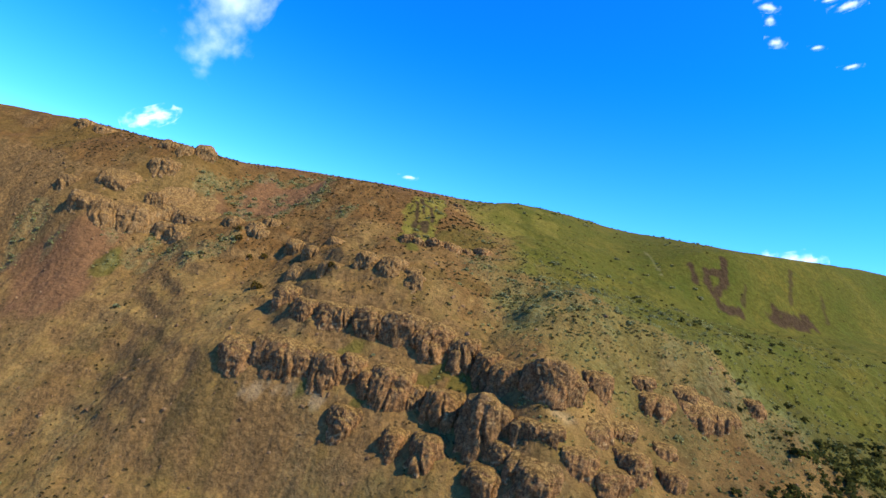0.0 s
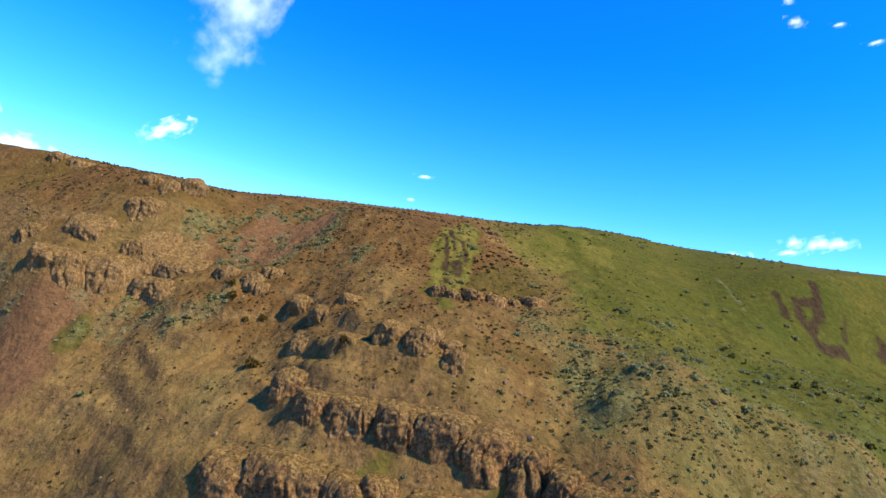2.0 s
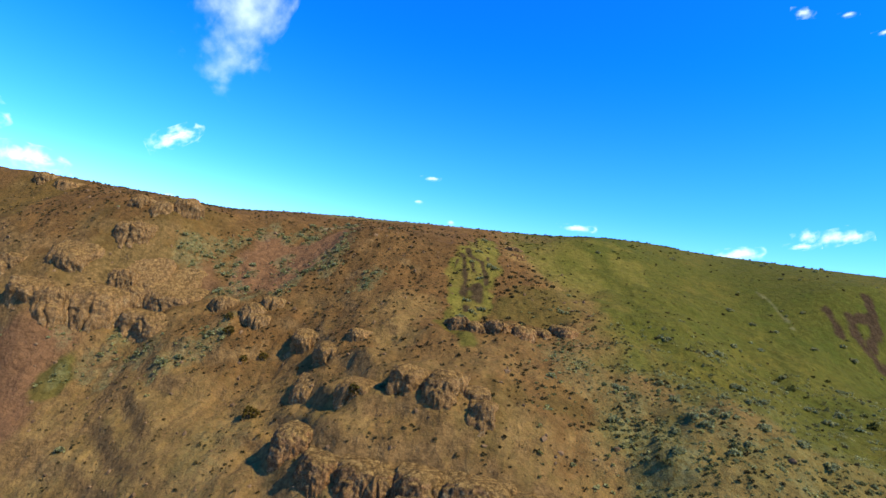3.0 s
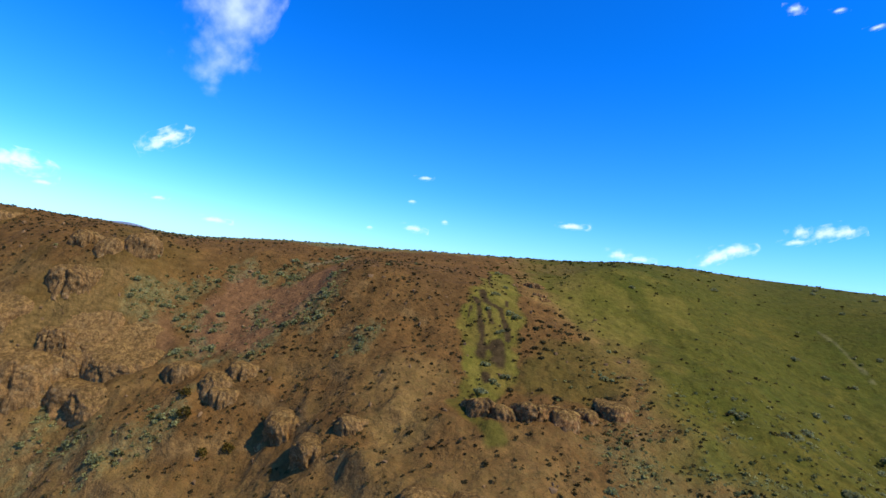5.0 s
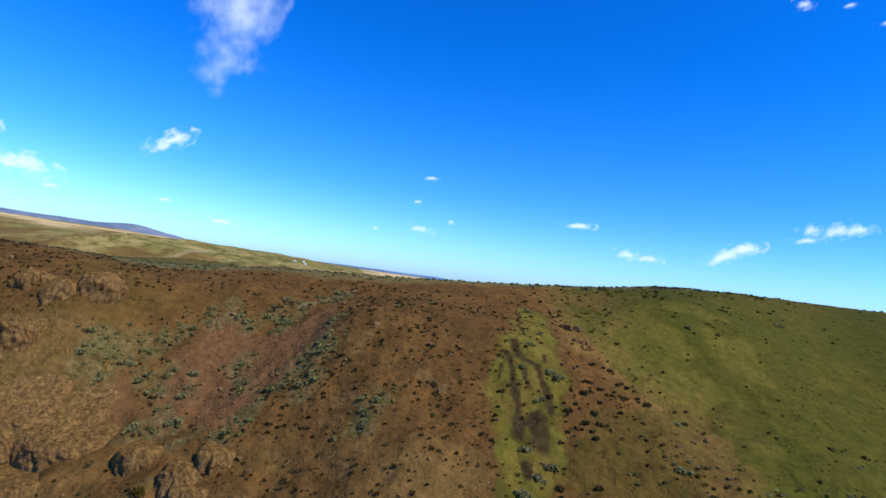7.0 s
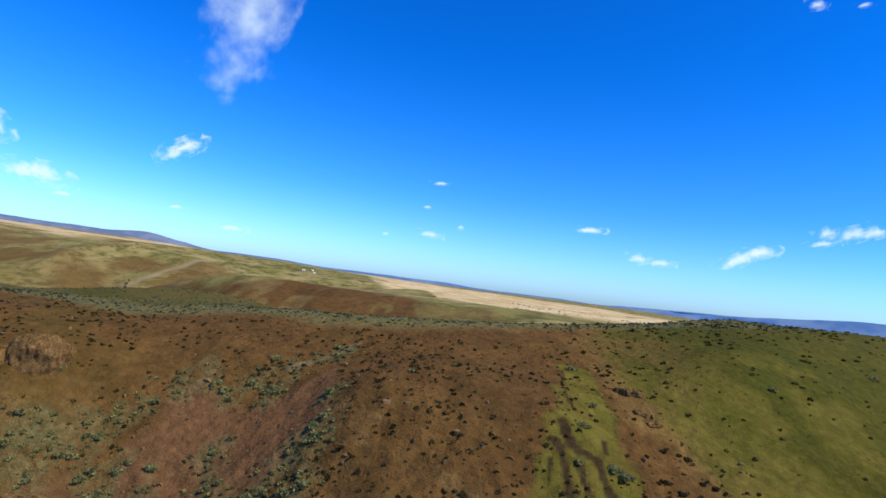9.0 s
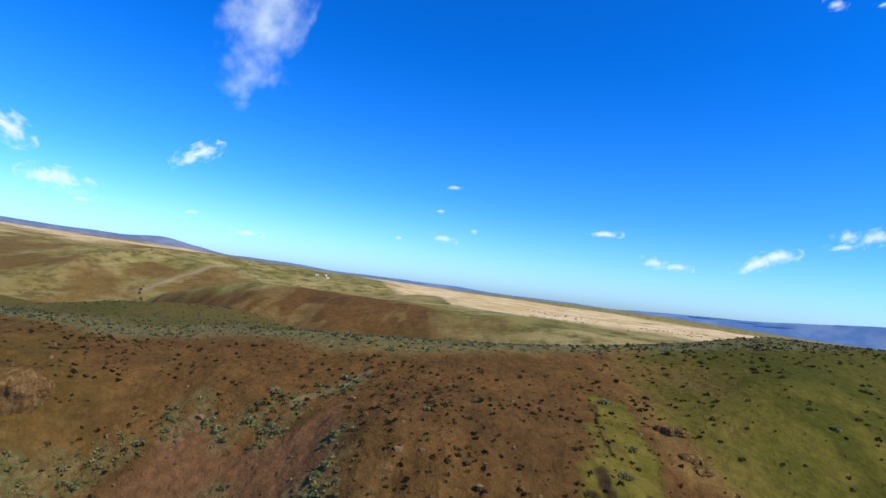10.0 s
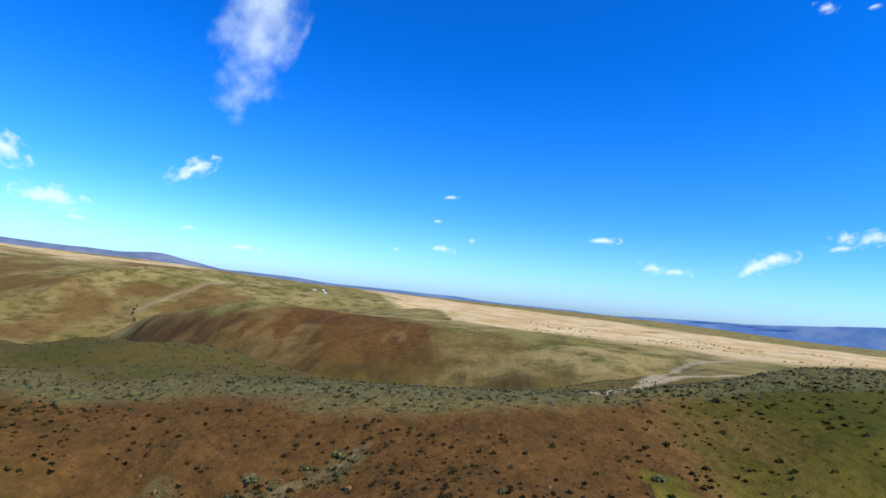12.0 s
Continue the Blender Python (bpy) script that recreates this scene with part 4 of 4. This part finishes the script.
def rock_mesh(name, w, d, h, back, seed, nu=68, nv=44):
    """A weathered buttress: an upright jointed front, rounded shoulders, and a top that runs back level with the slope."""
    o = seed * 13.7
    S, V = np.meshgrid(np.linspace(0, 1, nu), np.linspace(0, 1, nv))
    a = np.pi * (1 - S)
    px = 0.5 * w * np.sign(np.cos(a)) * np.abs(np.cos(a)) ** 0.90
    py = d * (1 - np.sin(a) ** 0.7)
    low = np.clip(V / 0.18, 0, 1)
    up = np.clip((V - 0.18) / 0.82, 0, 1) * np.pi / 2
    inward = 1 - np.clip(np.cos(up), 0, 1) ** 0.30
    x, y = px * (1 - 0.75 * inward), py + (d * 1.05 - py) * inward
    crown = h * (0.95 - 0.16 * (2 * px / w) ** 2 + 0.14 * fbm(x + o, y, 3.5, 2, seed + 5))
    top = crown + (back - crown) * np.clip(y / d, 0, 1) ** 1.2
    z = np.where(V < 0.18, -2.2 * (1 - low), np.sin(up) ** 0.60 * top)
    nx, ny, nz = px / (0.5 * w) * np.cos(up), (py / d - 1) * np.cos(up), np.sin(up)
    size = np.sqrt(nx * nx + ny * ny + nz * nz) + 1e-6
    arc = x + 0.8 * y * np.sign(px) + 0.5 * fbm(x + o, y + z, 2.6, 2, seed + 8)
    side = np.cos(up) ** 1.3
    joint = ridged(arc + o + 0.12 * z, 0.3 * z + y + o, 1.8, 3, seed) - 0.62
    cleft = -ease(0.82, 0.97, ridged(arc + 2 * o + 0.1 * z, 0.2 * z + o, 3.4, 1, seed + 2))
    wob = 0.5 * fbm(x + o, y + z, 2.0, 2, seed + 1)
    block = lattice(np.floor((arc + wob) / 1.1 + o), np.floor((z + 1.2 * wob) / 1.5 + o), seed) - 0.5
    wide = fbm(arc + o, z + y, 4.5, 2, seed + 3)
    crumble = ridged(arc * 1.2 + o, z + 0.9 * y, 1.6, 4, seed + 7) - 0.6
    chips = ridged(arc * 1.1 + 3 * o, 0.8 * z + y, 0.75, 2, seed + 6) - 0.6
    push = side * (0.30 * joint + 0.70 * cleft + 0.55 * wide + 0.22 * block) + (0.36 + 0.30 * side) * crumble + (0.22 + 0.28 * side) * chips
    push = push * min(1.0, 0.35 + h / 7) * ease(1.0, 0.9, V)
    P = [c + push * q / size for c, q in ((x, nx), (y, ny), (z, nz))]
    return grid_mesh(name, *P)


def place_rocks(spots, mat, label, group, wide=1.2, tall=1.0, deep=1.2, sink=0.1):
    for x, y, w, h in spots:
        seed = int(abs(x * 31 + y * 17)) % 997
        h, w, e = h * tall, w * wide, 4.0
        near = [float(height(np.array([x + i]), np.array([y + j]))[0]) for i, j in ((0, 0), (e, e), (-e, e), (0, 2 * e), (0, 0.6 * e))]
        turn = math.atan2(near[1] - near[2], max(near[3] - near[0], 2.0)) * 0.7
        turn = max(-0.6, min(0.6, turn))
        fx, fy = math.sin(turn), math.cos(turn)
        back = np.arange(2.0, 10.0, 0.25)
        zs = height(x + fx * back, y + fy * back)
        zf = near[0] - sink
        reached = np.nonzero(zs >= zf + 0.95 * h)[0]
        d = float(back[reached[0]]) if len(reached) else 9.0
        d = min(max(d, 0.45 * w), max(deep * w, 3.0), 6.5)
        rise = float(np.interp(d, back, zs)) - zf
        h = min(h, rise + 3.0)
        me = rock_mesh("rock_outcrop", w, d, h, rise - 0.25, seed)
        me.materials.append(mat)
        ob = new("rock_outcrop", me)
        ob.matrix_world = pose(x - 0.5 * fx, y - 0.5 * fy, zf - 0.3, 0, 0, -math.degrees(turn))
        tagged(ob, label, "rock", group)


place_rocks(LOWER_ROCKS, BASALT, "dark jointed basalt outcrop on the hillside", "lower rock band", 1.2, 1.05)
place_rocks(MAIN_ROCKS, BASALT, "red-brown columnar basalt outcrop with lichen top", "main rock band", 1.2, 1.05)
place_rocks(EAST_ROCKS, BASALT, "low broken basalt outcrop among sagebrush", "eastern rocks", 1.2, 1.0)
place_rocks(UPPER_ROCKS, TUFF, "rounded tan-brown rock outcrop on rusty slope", "upper rocks", 1.02, 0.85)
place_rocks(WEST_ROCKS, TUFF, "weathered tan crag above the red scree", "western crags", 1.15, 0.9, 1.2, 0.3)
place_rocks(CREST_ROCKS, TUFF, "rough brown crag below the hill crest", "crest crags", 1.15, 0.95, 1.2, 0.2)
place_rocks(SPUR_ROCKS, TUFF, "low weathered rock rib on the brown slope", "rock ribs", 1.2, 0.9)
place_rocks(RIM_ROCKS, BASALT, "dark broken rock ledge at the foot of the grassy gully", "rim rocks", 1.2, 1.0)
place_rocks(SLAB_ROCKS, BASALT, "flat grey rock slab lying on the slope", "rock slabs", 1.5, 0.9, 0.5, 0.0)


# ---- shrubs ----
def clump(seed, leaves, radius=1.0, tall=0.7, leaf=0.3):
    """Corners of many small bent leaf sprays in a low dome: leaves x 4 x 3."""
    g = np.random.default_rng(seed)
    a, b = g.uniform(0, 2 * np.pi, leaves), g.uniform(0.0, 1.0, leaves)
    rad = radius * (0.55 + 0.45 * g.random(leaves)) * (0.8 + 0.25 * np.sin(3 * a + seed))
    c = np.stack([rad * np.cos(a) * np.sqrt(1 - 0.8 * b * b), rad * np.sin(a) * np.sqrt(1 - 0.8 * b * b), tall * (0.12 + 0.88 * b) * (0.75 + 0.35 * g.random(leaves))], 1)
    u = g.normal(size=(leaves, 3))
    u /= np.linalg.norm(u, axis=1, keepdims=True)
    w = np.cross(u, g.normal(size=(leaves, 3)))
    w /= np.linalg.norm(w, axis=1, keepdims=True)
    s = leaf * g.uniform(0.6, 1.2, (leaves, 1))
    return np.stack([c - u * s - 0.3 * w * s, c + 0.2 * u * s - w * s * 0.6, c + u * s + 0.2 * w * s, c - 0.1 * u * s + w * s * 0.7], 1)


def quads_mesh(name, corners):
    """One mesh of loose quads from an array of n x 4 x 3 corners."""
    n = len(corners)
    me = bpy.data.meshes.new(name)
    me.vertices.add(4 * n)
    me.vertices.foreach_set("co", corners.astype(np.float32).ravel())
    me.loops.add(4 * n)
    me.loops.foreach_set("vertex_index", np.arange(4 * n, dtype=np.int32))
    me.polygons.add(n)
    me.polygons.foreach_set("loop_start", np.arange(0, 4 * n, 4, dtype=np.int32))
    me.polygons.foreach_set("loop_total", np.full(n, 4, np.int32))
    me.update(calc_edges=True)
    return me


def stems(seed, count=7, tall=0.6):
    """Thin crooked stems that fork out from the root."""
    g, bm = np.random.default_rng(seed), bmesh.new()
    for i in range(count):
        a = 2 * np.pi * i / count + g.uniform(-0.3, 0.3)
        tip = Vector((0.6 * math.cos(a), 0.6 * math.sin(a), tall * g.uniform(0.6, 1.0)))
        m = Matrix.Translation(tip / 2) @ tip.to_track_quat("Z", "Y").to_matrix().to_4x4()
        bmesh.ops.create_cone(bm, segments=5, radius1=0.05, radius2=0.015, depth=tip.length + 0.15, matrix=m)
    return bm


def shrub(seed, leaves, mat, label, category, group, name="sagebrush", tall=0.7, leaf=0.26):
    root = new(name)
    part("foliage", quads_mesh("foliage", clump(seed, leaves, 1.0, tall, leaf)), mat, root)
    part("stems", stems(seed, 7, tall * 0.8), BARK, root)
    return tagged(root, label, category, group)


def scatter(seed, count, x0, x1, y0, y1, keep):
    """Spots on the ground where keep, given the cover there, wins against chance."""
    g = np.random.default_rng(seed)
    x, y = g.uniform(x0, x1, count), g.uniform(y0, y1, count)
    z = height(x, y)
    e = 0.6
    sx, sy = (height(x + e, y) - z) / e, (height(x, y + e) - z) / e
    k = g.random(count) < keep(x, y, cover(x, y, z, np.hypot(sx, sy)), np.hypot(sx, sy))
    return np.stack([x, y, z], 1)[k], g


def brow_line(x):
    return hermite([s[0] for s in TOP_EDGE], [s[1] for s in TOP_EDGE], np.clip(x, -150, 150))


def brush_stuff(name, label, spots, g, lo, hi, mat, leaves, tall, leaf, power=2.2):
    """Countless small plants in one mesh."""
    kinds_ = [clump(900 + i, leaves, 1.0, tall, leaf) for i in range(5)]
    size = lo + (hi - lo) * g.random(len(spots)) ** power
    turn, pick = g.uniform(0, 2 * np.pi, len(spots)), g.integers(0, 5, len(spots))
    out = []
    for i in range(5):
        m = pick == i
        c, s = np.cos(turn[m])[:, None, None], np.sin(turn[m])[:, None, None]
        q = kinds_[i][None]
        sz = size[m][:, None, None]
        px = (q[..., 0] * c - q[..., 1] * s) * sz + spots[m, 0][:, None, None]
        py = (q[..., 0] * s + q[..., 1] * c) * sz + spots[m, 1][:, None, None]
        pz = q[..., 2] * sz + spots[m, 2][:, None, None] - 0.04
        out.append(np.stack([px, py, pz], -1).reshape(-1, 4, 3))
    ob = new(name, quads_mesh(name, np.concatenate(out)))
    ob.data.materials.append(mat)
    return tagged(ob, label, "shrubs", kind="stuff")


# large single sagebrush plants, copied from a few grown ones
sages = [shrub(300 + i, 110, SAGE_LEAF, "grey-green sagebrush growing on the open slope", "shrub", "sagebrush on the slopes") for i in range(4)]
big, g_ = scatter(11, 2600, -95, 95, 84, 215, lambda x, y, c, s: (0.06 * c[0] + 0.7 * c[3] * (y < brow_line(x) - 18) + 0.05 * c[1] + 0.04) * (s < 1.3) * (y < brow_line(x) - 18))
big = big[:80]
for i, (x, y, z) in enumerate(big):
    m = pose(x, y, z - 0.05, 0, 0, g_.uniform(0, 360)) @ Matrix.Scale(0.42 + 0.5 * g_.random() ** 2, 4)
    if i < 4:
        sages[i].matrix_world = m
    else:
        ob = copy_thing(sages[i % 4], m)
        ob.matrix_basis = m

# sagebrush clusters along the damp streaks and on the green slope
g_ = np.random.default_rng(77)
spread = []
for cx, cy in CLUSTERS:
    for j in range(2):
        a_, d_ = g_.uniform(0, 2 * np.pi), abs(g_.normal(0, 1.0))
        spread.append((cx + d_ * math.cos(a_), cy + d_ * math.sin(a_), 0.3 + 0.5 * g_.random()))
for x, y in [(33.3, 132.5), (31.7, 119.8), (24.5, 132.2), (22.7, 100.7), (41.3, 184.1), (45.9, 158.9), (49.2, 155.4), (59.3, 150.7), (67.2, 154.8), (45.6, 135.1), (68, 152.2), (13.1, 113.6), (16.5, 100.6), (21.1, 104.9), (28.3, 106.1), (32.2, 104.7), (34.1, 102.3), (-7.9, 170.8), (-8.8, 153.8), (-6.3, 148.6), (-5.2, 148.0), (-7.0, 135.2), (-9.9, 136.4), (-8.5, 132.8), (-10.2, 130.4), (-8.0, 143.4)]:
    spread += [(x, y, 0.65 + 0.3 * g_.random()), (x + 0.7, y + 0.2, 0.5)]
for x, y in [(30.8, 119.9), (23.8, 133.0), (29.3, 129.9), (31.4, 130.6), (39.7, 141.1), (7.1, 135.7), (41.9, 130.5), (28.8, 111.4), (32.0, 114.2), (42.8, 122.5), (43.9, 119.5), (24.0, 106.5), (20.2, 106.6), (11.1, 108.2), (55.8, 136.2), (46.8, 116.9), (18.6, 115.2), (21.6, 115.2)]:
    spread += [(x, y, 0.6 + 0.3 * g_.random()), (x + 1.1, y - 0.2, 0.5)]
for i, (x, y, s) in enumerate(spread):
    z = float(height(np.array([x]), np.array([y]))[0])
    m = pose(x, y, z - 0.05, 0, 0, 77 * i) @ Matrix.Scale(s, 4)
    copy_thing(sages[i % 4], m).matrix_basis = m

wedge_brush = shrub(320, 70, BRUSH_LEAF, "low dark shrub on the brown wedge beside the gully", "shrub", "dark shrubs by the gully", "dark_shrub", 0.6, 0.3)
WEDGE_SPOTS = [(0.5, 154.8), (2.3, 155.0), (3.2, 154.8), (-0.7, 149.3), (0.5, 148.1), (3.5, 150.9), (4.7, 150.6), (5.7, 148.8), (6.7, 147.9), (3.9, 148.2), (2.1, 147.7), (0.1, 145.5), (-1.8, 146.5), (-3.2, 144.2), (-4.2, 142.5), (-4.6, 139.8), (-0.9, 143.5), (-0.7, 141.4), (-1.7, 140.0), (-1.5, 138.7), (-2.3, 141.3), (10.8, 145.4), (7.2, 132.3), (-6.0, 132.9), (-5.5, 138.2), (-6.5, 144.1), (4.7, 132.6), (5.8, 131.8), (-2.0, 132.9), (0.0, 131.0)]
for i, (x, y) in enumerate(WEDGE_SPOTS):
    z = float(height(np.array([x]), np.array([y]))[0])
    m = pose(x, y, z - 0.04, 0, 0, 53 * i) @ Matrix.Scale(0.40 + 0.3 * g_.random(), 4)
    if i == 0:
        wedge_brush.matrix_world = m
    else:
        copy_thing(wedge_brush, m).matrix_basis = m

extra = np.array([(cx + g_.normal(0, 1.3), cy + g_.normal(0, 0.9)) for cx, cy in CLUSTERS for j in range(14)])
extra = np.column_stack([extra, height(extra[:, 0], extra[:, 1])])
brush_stuff("streak_sagebrush", "small grey-green sagebrush along the damp streaks", extra, g_, 0.16, 0.5, SAGE_STUFF, 16, 0.7, 0.42)

# yellowish broom bushes by the rocks
broom = shrub(340, 150, BROOM_LEAF, "rounded yellow-brown broom bush beside a rock", "shrub", "broom bushes", "broom_bush", 1.1, 0.2)
BROOMS = [(-37.6, 114.5, 1.5), (-21.9, 107.3, 1.2), (-49.7, 130.4, 1.0), (-48.3, 128.2, 1.1), (-44.0, 125.4, 0.9), (-41.2, 126.3, 1.0)]
for i, (x, y, s) in enumerate(BROOMS):
    z = float(height(np.array([x]), np.array([y]))[0])
    m = pose(x, y, z, 0, 0, 70 * i) @ Matrix.Scale(s, 4)
    if i == 0:
        broom.matrix_world = m
    else:
        copy_thing(broom, m).matrix_basis = m

spots, g_ = scatter(21, 46000, -115, 40, 70, 176, lambda x, y, c, s: (0.10 + 0.09 * c[1] + 0.12 * c[3] - 0.18 * c[2] - 0.1 * c[8] - 0.08 * c[0]) * (0.35 + 1.3 * ease(-0.5, 0.6, fbm(x, y, 9, 3, 88))) * (y < brow_line(x) + 3) * (s < 1.5))
brush_stuff("small_brush", "small dark shrubs dotted over the rusty slope", spots, g_, 0.15, 0.42, BRUSH_LEAF, 14, 0.75, 0.45, 1.6)
spots, g_ = scatter(22, 52000, -130, 75, 150, 300, lambda x, y, c, s: (0.62 * c[3] + 0.05) * (y > brow_line(x) - 1))
brush_stuff("plateau_sagebrush", "pale sagebrush covering the top of the hill", spots, g_, 0.16, 0.42, PALE_LEAF, 14, 0.7, 0.5)
spots, g_ = scatter(23, 42000, 0, 125, 74, 138, lambda x, y, c, s: (0.80 * c[3] + 0.08 * c[0] + 0.05 + 0.16 * ease(10, 22, x) * ease(128, 116, y) * (1 - c[0])) * (s < 1.4))
brush_stuff("slope_sagebrush", "scattered sagebrush on the lower green slope", spots, g_, 0.13, 0.44, SAGE_STUFF, 14, 0.7, 0.48)
spots, g_ = scatter(24, 7000, 0, 130, 120, 240, lambda x, y, c, s: 0.035 * c[0] * (1 + ease(150, 130, y)) + 0.14 * ease(-16, 2, y - brow_line(x)) * ease(14, 4, y - brow_line(x)))
brush_stuff("hillside_brush", "dark shrubs sprinkled over the green hillside", spots, g_, 0.22, 0.55, BRUSH_LEAF, 16, 0.7, 0.46)
spots, g_ = scatter(27, 9000, 42, 128, 84, 150, lambda x, y, c, s: (0.09 * ease(-0.2, 0.6, fbm(x, y, 11, 3, 90)) * ease(150, 120, y)) * (s < 1.6))
brush_stuff("dark_brush", "dark green shrubs on the lower green slope", spots, g_, 0.3, 0.85, THICKET_LEAF, 16, 0.7, 0.46)
spots, g_ = scatter(26, 7000, 38, 125, 66, 125, lambda x, y, c, s: 0.8 * ease(8, 0, y - 84 - 0.42 * (x - 46)) * (s < 1.6) * ease(-0.15, 0.45, fbm(x, y, 9, 3, 89) + 0.012 * (x - 60)))
brush_stuff("thicket", "dark green thicket in the hollow beside the rocks", spots, g_, 0.35, 1.2, THICKET_LEAF, 20, 0.8, 0.42)
spots, g_ = scatter(25, 42000, -100, 95, 72, 185, lambda x, y, c, s: (0.11 - 0.05 * c[0] - 0.35 * c[2] - 0.04 * c[1] - 0.3 * c[8] - 0.1 * c[9]) * (s < 1.5))
brush_stuff("bunch_grass", "dry tufts of bunch grass on the hillside", spots, g_, 0.10, 0.26, GRASS_LEAF, 7, 1.0, 0.55)


spots, g_ = scatter(28, 5200, 0, 330, 440, 760, lambda x, y, c, s: 0.30 * c[4] * ease(-0.1, 0.5, fbm(x, y, 60, 3, 94)))
brush_stuff("field_brush", "dark bushes dotted over the straw-coloured field", spots, g_, 0.4, 1.0, BRUSH_LEAF, 12, 0.6, 0.5)


spots, g_ = scatter(29, 9000, -12, 75, 158, 218, lambda x, y, c, s: 0.16 * (0.35 + 0.65 * ease(-0.2, 0.5, fbm(x, y, 9, 3, 97))) * ease(-34, -12, y - brow_line(x)) * (y < brow_line(x) + 10))
brush_stuff("crest_brush", "dark green shrubs along the grassy crest of the hill", spots, g_, 0.18, 0.52, THICKET_LEAF, 16, 0.65, 0.46)


def loose_stones():
    bm = bmesh.new()
    bmesh.ops.create_icosphere(bm, subdivisions=1, radius=1.0)
    v = np.array([p.co for p in bm.verts])
    f_ = np.array([[q.index for q in t.verts] for t in bm.faces])
    bm.free()
    spots, g = scatter(31, 30000, -110, 70, 66, 165, lambda x, y, c, s: (0.05 + 0.12 * c[6] + 0.10 * c[2] + 0.06 * c[1]) * (1 - c[0]))
    n = len(spots)
    size = 0.08 + 0.42 * g.random(n) ** 6
    shape = v[None] * g.uniform(0.6, 1.3, (n, len(v), 1)) * g.uniform(0.6, 1.2, (n, 1, 3)) * size[:, None, None] + spots[:, None, :]
    faces = (f_[None] + (np.arange(n) * len(v))[:, None, None]).reshape(-1, 3)
    me = bpy.data.meshes.new("loose_stones")
    me.from_pydata(shape.reshape(-1, 3).tolist(), [], faces.tolist())
    ob = new("loose_stones", me)
    me.materials.append(LOOSE)
    return tagged(ob, "loose brown stones strewn over the slope", "stones", kind="stuff")


loose_stones()


# ---- distant farm buildings and trees ----
def farm_shed(x, y, w, d, h, turn, label):
    """A small gabled building: walls, two roof slopes, a door."""
    z = float(height(np.array([x]), np.array([y]))[0]) - 0.3
    root = new("farm_shed")
    root.matrix_world = pose(x, y, z, 0, 0, turn)
    bm = bmesh.new()
    a, b = w / 2, d / 2
    vs = [bm.verts.new(c) for c in ((-a, -b, 0), (a, -b, 0), (a, b, 0), (-a, b, 0), (-a, -b, h), (a, -b, h), (a, b, h), (-a, b, h), (-a, 0, h * 1.45), (a, 0, h * 1.45))]
    for f_ in ((0, 1, 5, 4), (2, 3, 7, 6), (3, 0, 4, 8, 7), (1, 2, 6, 9, 5), (3, 2, 1, 0)):
        bm.faces.new([vs[i] for i in f_])
    part("wall", bm, BOARD, root)
    for side in (-1, 1):
        bm = bmesh.new()
        lo, hi = (-side * 0.0, h * 1.45 + 0.12), (side * (b + 0.4), h - 0.02)
        top = [bm.verts.new((sx * (a + 0.4), yy, zz + up)) for up in (0.0, 0.14) for sx, (yy, zz) in ((-1, lo), (1, lo), (1, hi), (-1, hi))]
        for f_ in ((0, 1, 2, 3), (7, 6, 5, 4), (0, 4, 5, 1), (1, 5, 6, 2), (2, 6, 7, 3), (3, 7, 4, 0)):
            bm.faces.new([top[i] for i in f_])
        part("roof", bm, SHEET, root, "pale sheet-metal roof")
    bm = bmesh.new()
    bmesh.ops.create_cube(bm, size=1.0, matrix=Matrix.Translation((0, -b - 0.03, h * 0.4)) @ Matrix.Diagonal((w * 0.3, 0.1, h * 0.8, 1)))
    part("door", bm, BARK, root)
    return tagged(root, label, "building", "farm buildings")


farm_shed(-352, 1098, 5, 3.6, 2.2, 15, "small white farm shed far across the hills")
farm_shed(-338, 1104, 4.2, 3.4, 2.0, -30, "small white farm shed far across the hills")
farm_shed(-328, 1086, 4.6, 3.4, 2.0, 40, "small white farm shed far across the hills")


def tree(x, y, size, seed):
    """A broad tree: tapered trunk, limbs and an uneven leafy crown."""
    root = new("tree")
    root.matrix_world = pose(x, y, float(height(np.array([x]), np.array([y]))[0]) - 0.2, 0, 0, seed * 40) @ Matrix.Scale(size, 4)
    bm, g = bmesh.new(), np.random.default_rng(seed)
    bmesh.ops.create_cone(bm, segments=9, radius1=0.06, radius2=0.03, depth=0.5, matrix=Matrix.Translation((0, 0, 0.25)))
    for i in range(6):
        tip = Vector((0.28 * math.cos(i * 1.05 + seed), 0.28 * math.sin(i * 1.05 + seed), g.uniform(0.25, 0.42)))
        bmesh.ops.create_cone(bm, segments=6, radius1=0.028, radius2=0.01, depth=tip.length, matrix=Matrix.Translation(Vector((0, 0, 0.42)) + tip / 2) @ tip.to_track_quat("Z", "Y").to_matrix().to_4x4())
    part("trunk", bm, BARK, root)
    lumps = [clump(seed * 7 + i, 60, 0.22, 0.3, 0.05) + np.array([0.26 * math.cos(i * 1.05 + seed), 0.26 * math.sin(i * 1.05 + seed), 0.38 + 0.14 * g.random()]) for i in range(6)] + [clump(seed * 7 + 6, 80, 0.28, 0.35, 0.05) + np.array([0, 0, 0.6])]
    part("crown", quads_mesh("crown", np.concatenate(lumps)), TREE_LEAF, root)
    return tagged(root, "dark green cottonwood tree in the far valley", "tree", "valley trees")


for i, (x, y, s) in enumerate([(-489, 799, 5), (-478, 786, 4), (-497, 812, 5.5), (-470, 776, 4.5), (-503, 826, 4)]):
    tree(x, y, s, 5 + i)
